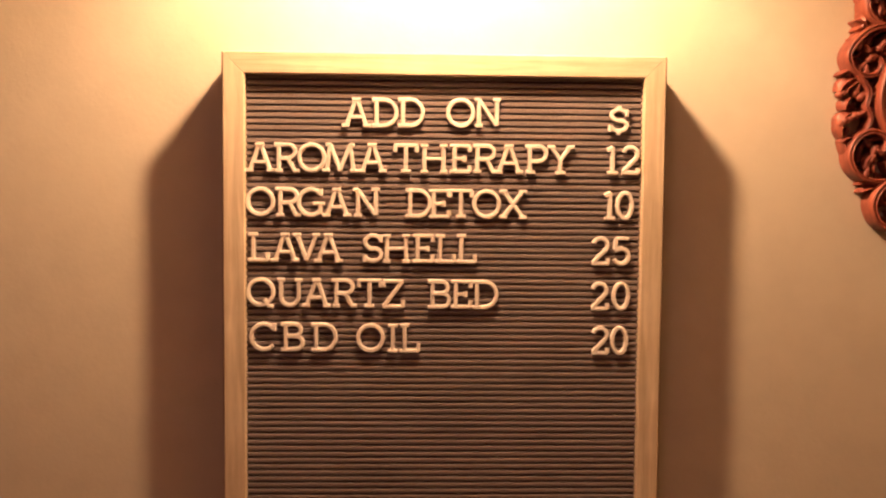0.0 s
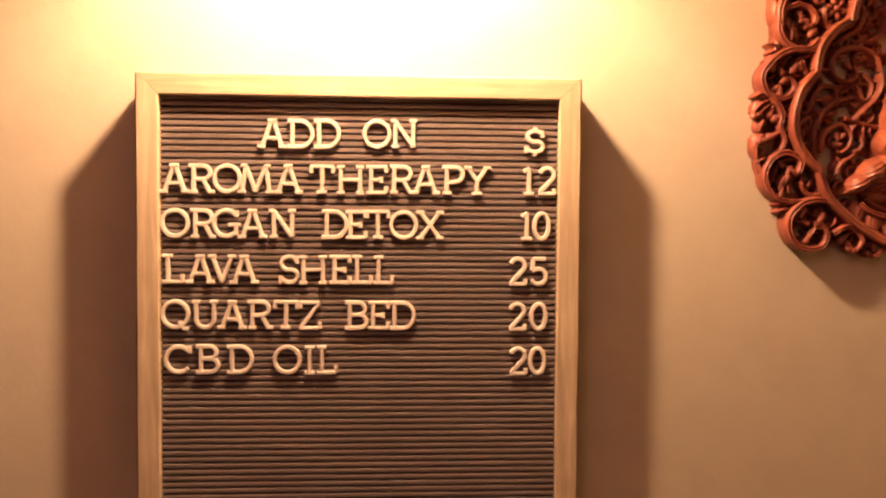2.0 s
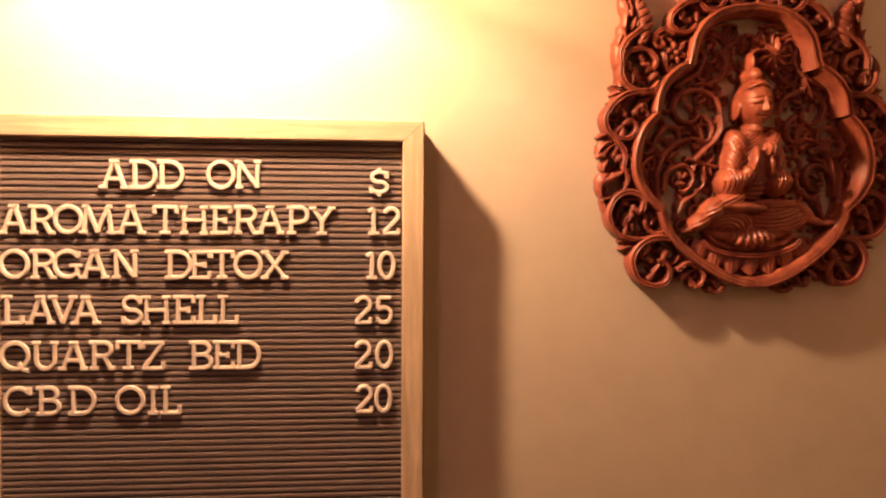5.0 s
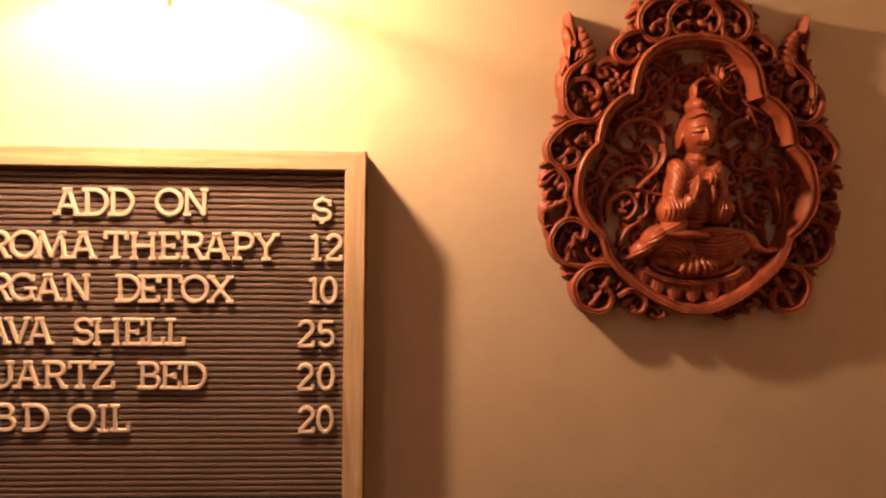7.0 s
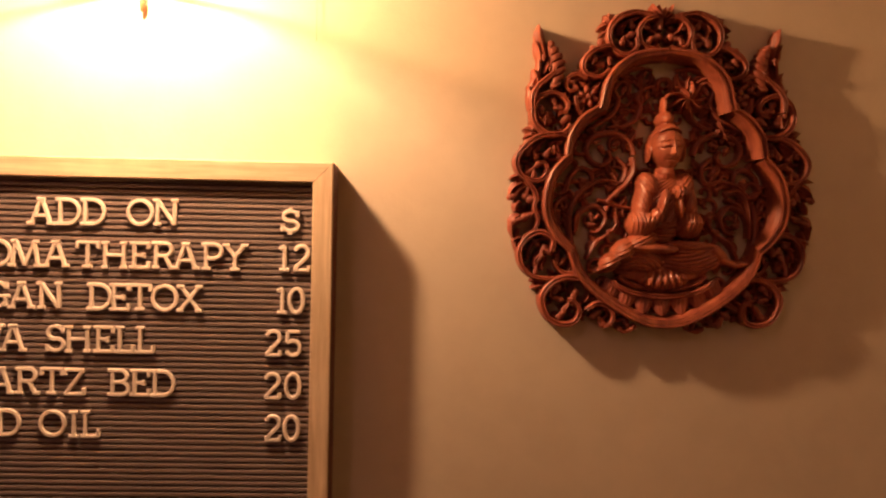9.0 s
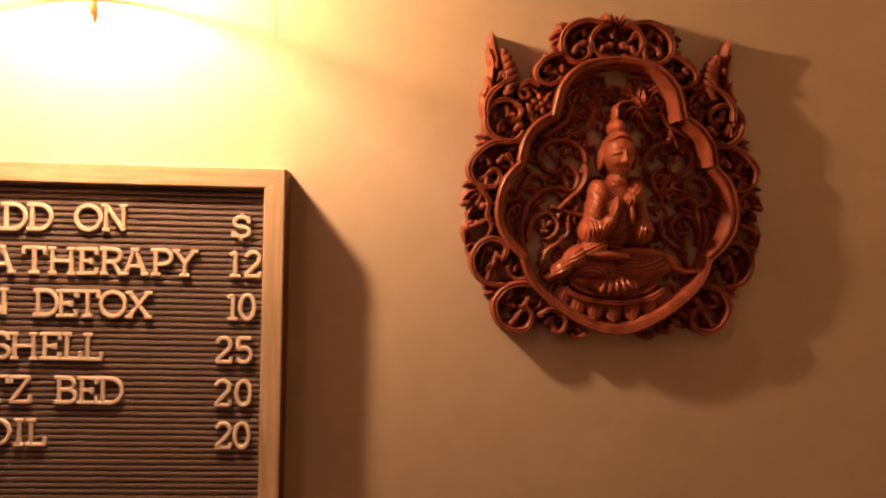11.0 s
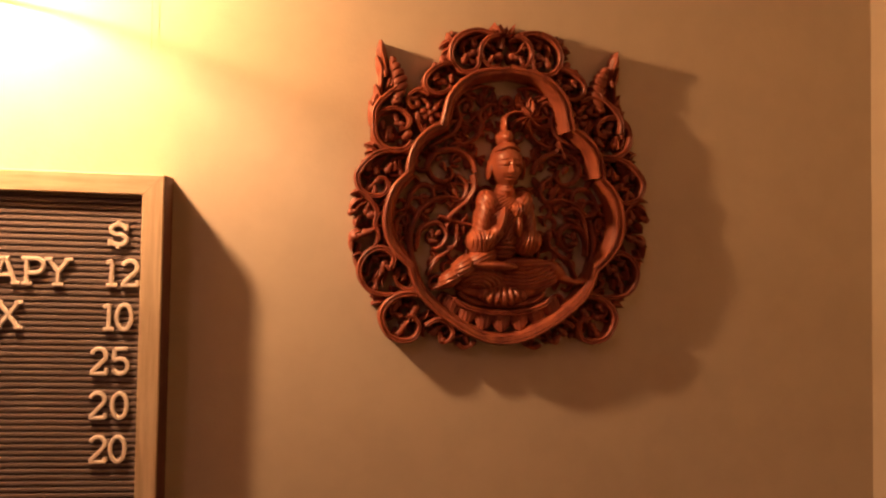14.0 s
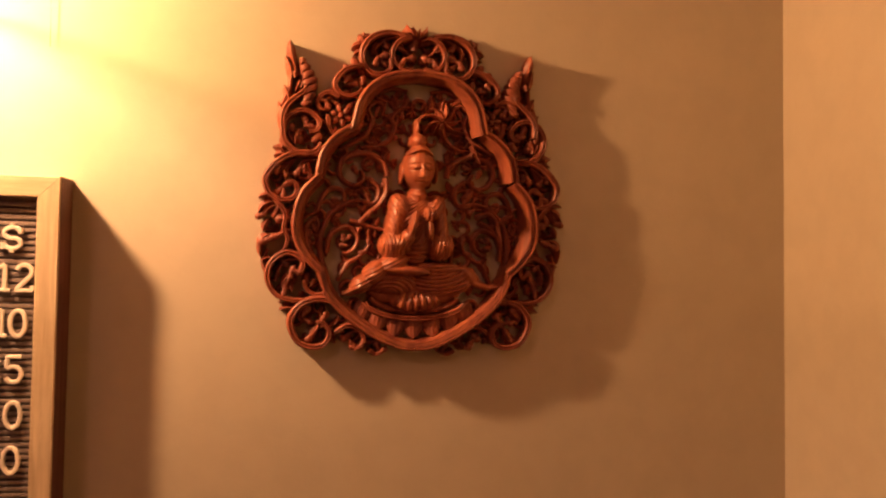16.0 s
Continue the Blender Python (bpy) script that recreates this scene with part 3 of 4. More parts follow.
def feather(side, parent):
    """The scalloped inner vane of a shoulder leaf, its barbs parted by slanting cuts."""
    (x0, y0), (x1, y1) = (724, 109), (733, 189)

    def height(gx, gy):
        t = (gy - y0) / (y1 - y0)
        edge = x0 + (x1 - x0) * t - 3 + 3 * np.sin(math.pi * t)
        across = gx - edge
        slant = t * 6.2 + across * 0.035
        lobe = slant - np.floor(slant)
        wide = 4.0 + 19.0 * np.clip(np.sin(math.pi * np.clip(0.06 + 0.86 * t, 0, 1)), 0, 1) + 3.4 * np.sin(math.pi * lobe)
        f = across / np.maximum(wide, 0.01)
        h = 0.0128 + 0.0030 * np.sqrt(np.clip(1 - (2 * f - 0.9) ** 2, 0, 1)) - 0.0016 * np.exp(-(np.minimum(lobe, 1 - lobe) / 0.12) ** 2)
        return np.where((t > 0) & (t < 1) & (f > 0) & (f < 1), h, -1.0)

    relief("vane", (x0 - 12, y0 - 4), (x1 + 34, y1 + 4), 0.9, height, TEAK, parent, side=side)


def wing(panel, side):
    """The feathered flame leaf that stands up at a shoulder of the panel."""
    ob = trail("flame_leaf", panel, side, ((706, 80), (708, 100), (715, 125), (717, 140)), 8.5, 0.0150, BLADE, 0.8, 0.25)
    feather(side, ob)
    trail("quill", ob, side, ((724, 109), (726, 127), (728, 147), (726, 160)), 4.4, 0.0150, ROUND, 0.8, 0.4)
    trail("stem", panel, side, ((697, 227), (697, 207), (706, 187), (721, 174), (733, 163), (733, 152)), 6.0, 0.0170, RIB, 0.6, 0.9)
    trail("stem", panel, side, ((695, 227), (692, 205), (697, 181), (706, 163), (708, 138)), 5.6, 0.0125, ROUND, 0.7, 0.9)
    for x0, y0, x1, y1, w in ((710, 143, 699, 107, 8.0), (706, 181, 697, 156, 8.0), (697, 212, 688, 185, 6.0), (717, 165, 726, 134, 5.0)):
        bm = bmesh.new()
        leaf(bm, x0, y0, x1, y1, w, side, 0.0138, 0.06)
        part("leaf", bm, TEAK, panel)
    for x, y, r, deg in ((735, 185, 7.0, 200), (715, 138, 4.6, 90)):
        part("bud", bud(x, y, r, side, deg, 0.0155), TEAK, panel, smooth=True)


LOBES = ([(933, 127), (885, 134), (853, 152), (833, 178), (824, 212), (820, 227)],
         [(824, 223), (793, 241), (771, 270), (762, 307)],
         [(764, 310), (737, 341), (726, 383), (730, 419), (748, 448), (771, 470)],
         [(768, 463), (784, 508), (818, 544), (860, 573), (890, 588), (912, 595), (933, 597)])


def medallion_band(panel):
    """The lobed band round the figure: a raised rim with a sloping inner face."""
    prof = [(-9.0, 0.0), (-9.8, 0.0160), (-8.8, 0.0190), (-6.6, 0.0200), (-3.5, 0.0196), (-2.8, 0.0182), (-2.1, 0.0193), (2.6, 0.0184), (3.2, 0.0171), (4.0, 0.0176), (5.4, 0.0162), (8.8, 0.0100), (9.8, 0.0050), (9.8, 0.0)]
    for side, turn in ((1, 1), (-2, -1)):
        for k, lobe in enumerate(LOBES):
            bm = bmesh.new()
            line = [at(x, y, side) for x, y in smooth_line(lobe, 7)]
            n = len(line)
            h = [1.0 - 0.05 * (k % 2) - 0.0012 * k + (0.012 if turn < 0 else 0.0) * math.sin(math.pi * i / (n - 1)) for i in range(n)]
            w = [1.0 + 0.12 * math.sin(math.pi * i / (n - 1)) for i in range(n)]
            sweep(bm, line, [(turn * s * GRID_U, o) for s, o in prof], w, h)
            band = part("medallion_band", bm, TEAK_BAND, panel)
            if turn < 0 and k < 3:
                # the broad hollowed inner face of this half, widening to the end of each lobe
                bm = bmesh.new()
                w = [(0.35 + 0.85 * (i / (n - 1)) ** 0.7) if k < 2 else 0.55 + 0.6 * math.sin(math.pi * i / (n - 1)) for i in range(n)]
                sweep(bm, line, [(turn * s * GRID_U, o) for s, o in ((3.0, 0.0), (3.0, 0.0204), (6.0, 0.0196), (10.0, 0.0160), (14.0, 0.0112), (17.5, 0.0050), (17.5, 0.0))], w)
                part("inner_face", bm, TEAK_BAND, band)


BAND_LINE = [p for lobe in LOBES for p in lobe]


def within(x, y):
    """Whether a grid place on one half lies inside the medallion band, and how far from its line."""
    inside, near = False, 1e9
    for (x0, y0), (x1, y1) in zip(BAND_LINE, BAND_LINE[1:]):
        if (y0 > y) != (y1 > y) and x > x0 + (y - y0) / (y1 - y0) * (x1 - x0):
            inside = not inside
        t = max(0, min(1, ((x - x0) * (x1 - x0) + (y - y0) * (y1 - y0)) / ((x1 - x0) ** 2 + (y1 - y0) ** 2 + 1e-9)))
        near = min(near, math.hypot(x0 + t * (x1 - x0) - x, y0 + t * (y1 - y0) - y))
    return inside, near


def tendril(panel, side, x, y, r, a0, sense, wide, high):
    """A small low curl with two split leaves at its root."""
    bm = bmesh.new()
    ribbon(bm, spiral(x, y, r, a0, 0.78, sense, 0.62, 14), side, wide, high, ROUND)
    a = radians(a0)
    px, py = x + r * math.cos(a), y - r * math.sin(a)
    for k in (-1, 0, 1):
        b = a - sense * 1.2 + 0.75 * k
        leaf(bm, px, py, px + 1.25 * r * math.cos(b), py - 1.25 * r * math.sin(b), 0.40 * r, side, high * 0.92, 0.16 * k)
    part("tendril", bm, TEAK, panel)


def infill(panel):
    """Low tendrils between the main stems, inside the medallion and deep in the border."""
    rng = random.Random(7)
    for row, y in enumerate(range(70, 596, 27)):
        for x in range(672 + 14 * (row % 2), 940, 29):
            x2, y2 = x + rng.uniform(-5, 5), y + rng.uniform(-5, 5)
            inside, near = within(x2, y2)
            r, a0, sense, tall = rng.uniform(12, 16), rng.uniform(0, 360), rng.choice((-1, 1)), rng.uniform(0, 1)
            if inside and near > 15 and tall > 0.34 and (y2 < 500 or x2 < 836):
                for s in (1, -2):
                    tendril(panel, s, x2, y2, r, a0, sense, 4.2, 0.0045 + 0.0028 * tall)
            elif not inside and near > 14 and rim(x2, y2) > 14:
                for s in (1, -1):
                    tendril(panel, s, x2, y2, r * 0.8, a0, sense, 3.8, 0.0050 + 0.0035 * tall)


def rim(x, y):
    """How far a grid place lies inside the outline of the border, by the round parts that make it up."""
    parts = ((735, 228, 34), (702, 310, 32), (700, 396, 30), (710, 476, 32), (752, 562, 36), (815, 580, 20), (815, 140, 26), (866, 92, 32), (908, 90, 28), (785, 190, 30), (752, 510, 22))
    return max(r - math.hypot(x - cx, y - cy) for cx, cy, r in parts) + 14


def vine(panel, side, pts, wide=4.6, high=0.0085, buds=(), leaves=()):
    """A low tendril behind the figure with its buds and split leaves."""
    ob = trail("vine", panel, side, pts, wide * 1.15, high, ROUND, 0.62, 0.8)
    for x, y, r, deg in buds:
        part("bud", bud(x, y, r, side, deg, high * 0.96), TEAK, ob, smooth=True)
    for x0, y0, x1, y1, w in leaves:
        bm = bmesh.new()
        leaf(bm, x0, y0, x1, y1, w, side, high * 0.95, 0.14)
        part("leaf", bm, TEAK, ob)


def vines(panel):
    """Low pierced tracery behind the figure, nearly the same on both halves."""
    for s in (1, -2):
        vine(panel, s, ((789, 512), (771, 461), (766, 419), (775, 385), (797, 359), (827, 348), (856, 352)), 5.2, 0.0088,
             ((797, 374, 6, 200), (835, 361, 6, 330)), ((775, 385, 755, 363, 6), (768, 428, 753, 408, 6)))
        vine(panel, s, ((775, 479), (755, 448), (742, 419), (742, 394), (757, 381), (762, 394), (755, 403)), 4.6, 0.0075, ((748, 408, 5, 90),), ((748, 432, 735, 408, 5),))
        vine(panel, s, ((759, 370), (766, 345), (782, 328), (802, 332), (806, 352), (793, 365), (782, 356)), 4.6, 0.0080, ((789, 348, 6, 180),), ((780, 328, 766, 310, 5), (802, 332, 822, 325, 6)))
        vine(panel, s, ((880, 303), (871, 279), (842, 265), (811, 270), (795, 292), (804, 314), (824, 321), (838, 310), (833, 294)), 5.2, 0.0092,
             ((822, 294, 7, 120), (847, 283, 6, 30), (813, 281, 5, 200)), ((811, 270, 793, 256, 6), (869, 279, 880, 258, 6), (833, 319, 853, 339, 7)))
        vine(panel, s, ((795, 261), (818, 247), (840, 232), (851, 209), (844, 187), (858, 174), (871, 183), (867, 198)), 4.6, 0.0082,
             ((860, 189, 6, 60), (835, 216, 6, 200)), ((844, 209, 833, 192, 6), (851, 216, 871, 223, 7), (833, 236, 818, 230, 5)))
        vine(panel, s, ((858, 254), (880, 241), (891, 218), (885, 201), (898, 185), (916, 181)), 4.6, 0.0082,
             ((889, 234, 6, 330), (903, 196, 6, 270)), ((885, 201, 874, 209, 5), (891, 187, 885, 160, 7), (903, 183, 909, 156, 7), (867, 250, 853, 236, 5)))
        vine(panel, s, ((867, 258), (849, 252), (833, 256)), 3.8, 0.0070, (), ((849, 252, 858, 236, 5),))
        vine(panel, s, ((847, 307), (865, 325), (860, 348), (842, 354), (829, 343)), 4.4, 0.0085, ((844, 339, 7, 120),), ((865, 325, 878, 307, 6), (847, 352, 835, 374, 6)))
        vine(panel, s, ((876, 174), (856, 163), (867, 156), (887, 149), (912, 152)), 4.0, 0.0072, (), ((871, 156, 860, 174, 5), (900, 152, 896, 167, 6)))
        vine(panel, s, ((797, 488), (811, 459), (827, 448), (844, 434), (853, 417)), 4.2, 0.0095, ((849, 414, 7, 90), (838, 437, 6, 200)), ((818, 454, 800, 477, 8), (811, 459, 802, 443, 6)))
        vine(panel, s, ((777, 439), (782, 410), (797, 397), (815, 394), (829, 408), (827, 426), (813, 439), (804, 437)), 5.0, 0.0100,
             ((804, 412, 6, 100), (804, 426, 6, 180), (815, 412, 5, 40)), ((797, 397, 786, 381, 6),))
    # the leaf beside the body and its bowed stalk
    vine(panel, 1, ((876, 307), (878, 330), (867, 352), (849, 368), (831, 385)), 5.0, 0.0125, ((847, 372, 6, 230), (835, 383, 6, 230)), ((869, 348, 882, 356, 5),))
    vine(panel, 1, ((815, 383), (835, 388), (856, 394), (876, 397)), 5.0, 0.0118, (), ((831, 385, 842, 374, 6), (838, 392, 829, 405, 6), (849, 394, 851, 414, 6), (853, 392, 865, 374, 7), (860, 397, 862, 414, 6)))
    # lit leaves beside the broad inner face, and the stalks below them
    vine(panel, 1, ((1028, 243), (1037, 261), (1046, 281)), 4.4, 0.0125, (), ((1035, 256, 1052, 258, 5), (1037, 263, 1050, 274, 5), (1032, 256, 1028, 265, 5), (1041, 272, 1037, 283, 5)))
    vine(panel, 1, ((1046, 368), (1064, 365), (1079, 383), (1086, 414), (1086, 448)), 4.6, 0.0125, ((1046, 370, 7, 180),), ((1077, 379, 1108, 363, 5),))
    vine(panel, 1, ((1046, 379), (1064, 388), (1077, 401), (1086, 423)), 4.4, 0.0110)
    # the spray over the head
    ob = trail("leaf_spray", panel, 1, ((929, 221), (932, 205), (941, 196), (959, 194), (974, 201)), 3.6, 0.0125, ROUND)
    for x, y, w in ((959, 227, 5.5), (941, 223, 4.5), (988, 247, 6.5), (961, 185, 4.5), (979, 172, 5), (994, 181, 4.5), (1006, 201, 5), (1014, 221, 4.5), (972, 232, 5)):
        bm = bmesh.new()
        leaf(bm, 976, 203, x, y, w, 1, 0.0124, 0.14)
        part("leaf", bm, TEAK, ob)


def figure_height(x, y):
    """The height of the figure's front over the panel, in metres."""
    total = np.full(x.shape, -1.0)
    wave = np.cos

    def dome(cx, cy, a, b, base, deep, turn=0.0, fold=None, power=2.0):
        nonlocal total
        t = radians(turn)
        u = (x - cx) * math.cos(t) + (y - cy) * math.sin(t)
        v = -(x - cx) * math.sin(t) + (y - cy) * math.cos(t)
        r = (np.abs(u) / a) ** power + (np.abs(v) / b) ** power
        h = np.where(r < 1, base + deep * np.sqrt(np.clip(1 - r, 0, 1)), -1.0)
        if fold is not None:
            h = h + np.where(r < 1, fold, 0.0)
        k = 0.0013
        both = (h > 0) & (total > 0)
        m = np.clip(0.5 + 0.5 * (h - total) / k, 0, 1)
        soft = total * (1 - m) + h * m + k * m * (1 - m)
        total = np.where(both, soft, np.maximum(h, total))

    def carved(turns, depth):
        """Rounded folds parted by narrow cut lines."""
        f = turns - np.floor(turns) - 0.5
        return depth * (0.35 * np.cos(2 * math.pi * f) - 0.9 * np.exp(-((np.abs(f) - 0.5) / 0.13) ** 2))

    def rings(cx, cy, sx, sy, gap, depth):
        d = np.sqrt(((x - cx) / sx) ** 2 + ((y - cy) / sy) ** 2)
        return carved(d / gap, depth)

    def stripes(deg, gap, depth, bow=0.0):
        t = radians(deg)
        d = x * math.cos(t) + y * math.sin(t) + bow * ((y - 420) / 20) ** 2
        return carved(d / gap, depth)

    def bump_at(cx, cy, a, b, amount, turn=0.0):
        nonlocal total
        t = radians(turn)
        u = (x - cx) * math.cos(t) + (y - cy) * math.sin(t)
        v = -(x - cx) * math.sin(t) + (y - cy) * math.cos(t)
        total = np.where(total > 0, total + amount * np.exp(-(u / a) ** 2 - (v / b) ** 2), total)

    # seat, pleats and lap
    dome(932, 508, 84, 22, 0.0030, 0.0050)
    fan = np.arctan2(x - 934, y - 420)
    dome(934, 522, 46, 19, 0.0040, 0.0095, 0, 0.0022 * (np.abs(wave(fan * 26)) - 0.6))
    # trailing hems
    hem = stripes(62, 7.0, 0.0006)
    for cx, cy, a, b, t, deep in ((890, 456, 34, 17, -20, 0.0128), (860, 472, 27, 19, -46, 0.0142), (838, 492, 25, 16, -34, 0.0122), (818, 505, 18, 8, -12, 0.0070), (808, 508, 7, 6, 0, 0.0062)):
        dome(cx, cy, a, b, 0.0045, deep, t, hem)
    for cx, cy, a, b, t in ((1030, 474, 26, 12, 38), (1048, 490, 22, 8, 18), (1072, 494, 20, 6, -6), (1085, 492, 6, 6, 0)):
        dome(cx, cy, a, b, 0.0045, 0.0075, t)
    # knees
    dome(888, 487, 50, 23, 0.0045, 0.0092, 3, rings(886, 512, 1.35, 1.0, 7.0, 0.0009))
    dome(984, 483, 60, 30, 0.0042, 0.0085, -4, rings(962, 448, 1.7, 1.0, 7.0, 0.0009))
    dome(910, 466, 48, 9.5, 0.0110, 0.0070, 3)
    dome(978, 461, 44, 9, 0.0090, 0.0045, 2, stripes(82, 9, 0.0006))
    # trunk
    dome(932, 425, 30, 34, 0.0040, 0.0090, 0, rings(933, 330, 1.2, 1.0, 8.5, 0.0011))
    dome(932, 388, 44, 56, 0.0050, 0.0095, 0, carved(np.arctan2(y - 300, 1010 - x) * 20, 0.0005), 2.4)
    for s in (-1, 1):
        cx = 932
        dome(cx + s * 30, 360, 21, 28, 0.0055, 0.0092, s * 20, stripes(90 - s * 52, 8, 0.0003))
        dome(cx + s * 40, 390, 17, 48, 0.0055, 0.0100, s * -8, stripes(90 - s * 52, 8, 0.0003))
        dome(cx + s * 42, 424, 26, 27, 0.0060, 0.0120, s * 12, stripes(s * 8, 6.5, 0.0007, -s * 1.2))
    dome(900, 420, 26, 17, 0.0100, 0.0080, -24, stripes(20, 7, 0.0006))
    # palms
    dome(914, 408, 12, 13, 0.0130, 0.0055, -20)
    dome(922, 388, 7.5, 25, 0.0140, 0.0060, 14, stripes(14, 7.5, 0.0005))
    dome(951, 396, 8.5, 20, 0.0130, 0.0060, -4)
    dome(951, 370, 11.5, 14, 0.0140, 0.0065, 0, stripes(4, 6.0, 0.0011))
    # neck, ears and head
    dome(933, 334, 17, 16, 0.0050, 0.0090, 0, rings(933, 300, 1.0, 1.0, 8.0, 0.0004))
    dome(904, 297, 5.0, 20, 0.0045, 0.0070, 4)
    dome(963, 294, 5, 20, 0.0045, 0.0070, -4)
    dome(928, 219, 5.5, 18, 0.0060, 0.0055)
    dome(929, 243, 15, 15, 0.0080, 0.0085)
    jaw = 28.5 - 7.0 * np.clip((y - 296) / 36, 0, 1) ** 1.6
    r = ((x - 932) / jaw) ** 2 + ((y - 289) / 41) ** 2
    head = np.where(r < 1, 0.0088 + 0.0118 * np.clip(1 - r, 0, 1) ** 0.50, -1.0)
    line = 268.0 - 5.0 * np.exp(-((x - 932) / 15.0) ** 2) + 0.004 * (x - 932) ** 2
    head = np.where(head > 0, head + 0.0018 / (1 + np.exp((y - line) * 1.4)) - 0.0020 * np.exp(-((y - line) / 2.0) ** 2), head)
    total = np.maximum(total, head)
    # features
    total = np.where(total > 0, total + 0.0030 * np.exp(-((x - 934) / (2.4 + 0.09 * np.clip(y - 284, 0, 22))) ** 2) * np.clip((y - 280) / 22, 0, 1) * (y < 307), total)
    bump_at(934, 304, 5.0, 3.2, 0.0010)
    for s in (-1, 1):
        bump_at(933.5 + s * 11.5, 290, 7.0, 4.0, 0.0012, s * 5)
        bump_at(933.5 + s * 11.5, 294.2, 7.5, 1.2, -0.0015, s * 6)
        bump_at(933.5 + s * 12, 281.5, 9.0, 1.6, 0.0005, s * 8)
        bump_at(933.5 + s * 12, 284.8, 8.5, 1.6, -0.0005, s * 8)
        bump_at(933.5 + s * 14, 308, 7, 7, 0.0006)
        bump_at(933.5 + s * 9.0, 313.0, 2.2, 1.6, -0.0006)
    bump_at(934, 311.5, 6.5, 1.8, 0.0007)
    bump_at(934, 314.4, 8.5, 1.1, -0.0016)
    bump_at(934, 317.4, 5.5, 1.8, 0.0009)
    bump_at(934, 325, 7, 4, 0.0008)
    # chisel marks
    total = np.where(total > 0, total + 0.00004 * np.sin(x * 0.9 + 3 * np.sin(y * 0.13)) * np.sin(y * 0.7 + 2 * np.sin(x * 0.11)), total)
    proud = 1.28 + 0.34 * np.clip((462 - y) / 40, 0, 1)
    return np.where(total > 0, total * proud, total)


def seated_figure(panel):
    """A cross-legged figure carved in relief."""
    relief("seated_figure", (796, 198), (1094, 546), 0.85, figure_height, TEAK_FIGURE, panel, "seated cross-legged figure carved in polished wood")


def lotus_base(panel):
    base = bmesh.new()
    pts = [(932 + 88 * math.cos(radians(a)), 520 + 31 * math.sin(radians(a))) for a in range(6, 175, 6)]
    ribbon(base, pts, 1, 5.5, 0.0140, RIB, 0.9, 0.9)
    pts = [(932 + 78 * math.cos(radians(a)), 512 + 27 * math.sin(radians(a))) for a in range(6, 175, 8)]
    ribbon(base, pts, 1, 6.0, 0.0120, ROUND, 0.9, 0.9)
    ob = part("lotus_base", base, TEAK, panel)
    for k in range(7):
        t = (k - 3) / 3
        x, y = 932 + 98 * t - 6 * t ** 3, 566 - 25 * t * t

        def petal(gx, gy, x=x, y=y, t=t):
            a = radians(-24 * t)
            u = (gx - x) * math.cos(a) + (gy - y) * math.sin(a)
            v = -(gx - x) * math.sin(a) + (gy - y) * math.cos(a)
            half = 17.5 * np.sqrt(np.clip(1 - ((v + 6) / 26) ** 2, 0, 1))
            r = np.abs(u) / np.maximum(half, 0.01)
            h = 0.0070 + 0.0035 * np.sqrt(np.clip(1 - r ** 2, 0, 1)) + 0.0004 * np.abs(np.cos(u * 0.42)) + 0.0006 * np.clip(v, -10, 18) / 18
            return np.where((r < 1) & (v > -18) & (v < 20), h, -1.0)

        relief("petal", (x - 24, y - 26), (x + 24, y + 28), 1.1, petal, TEAK, ob)


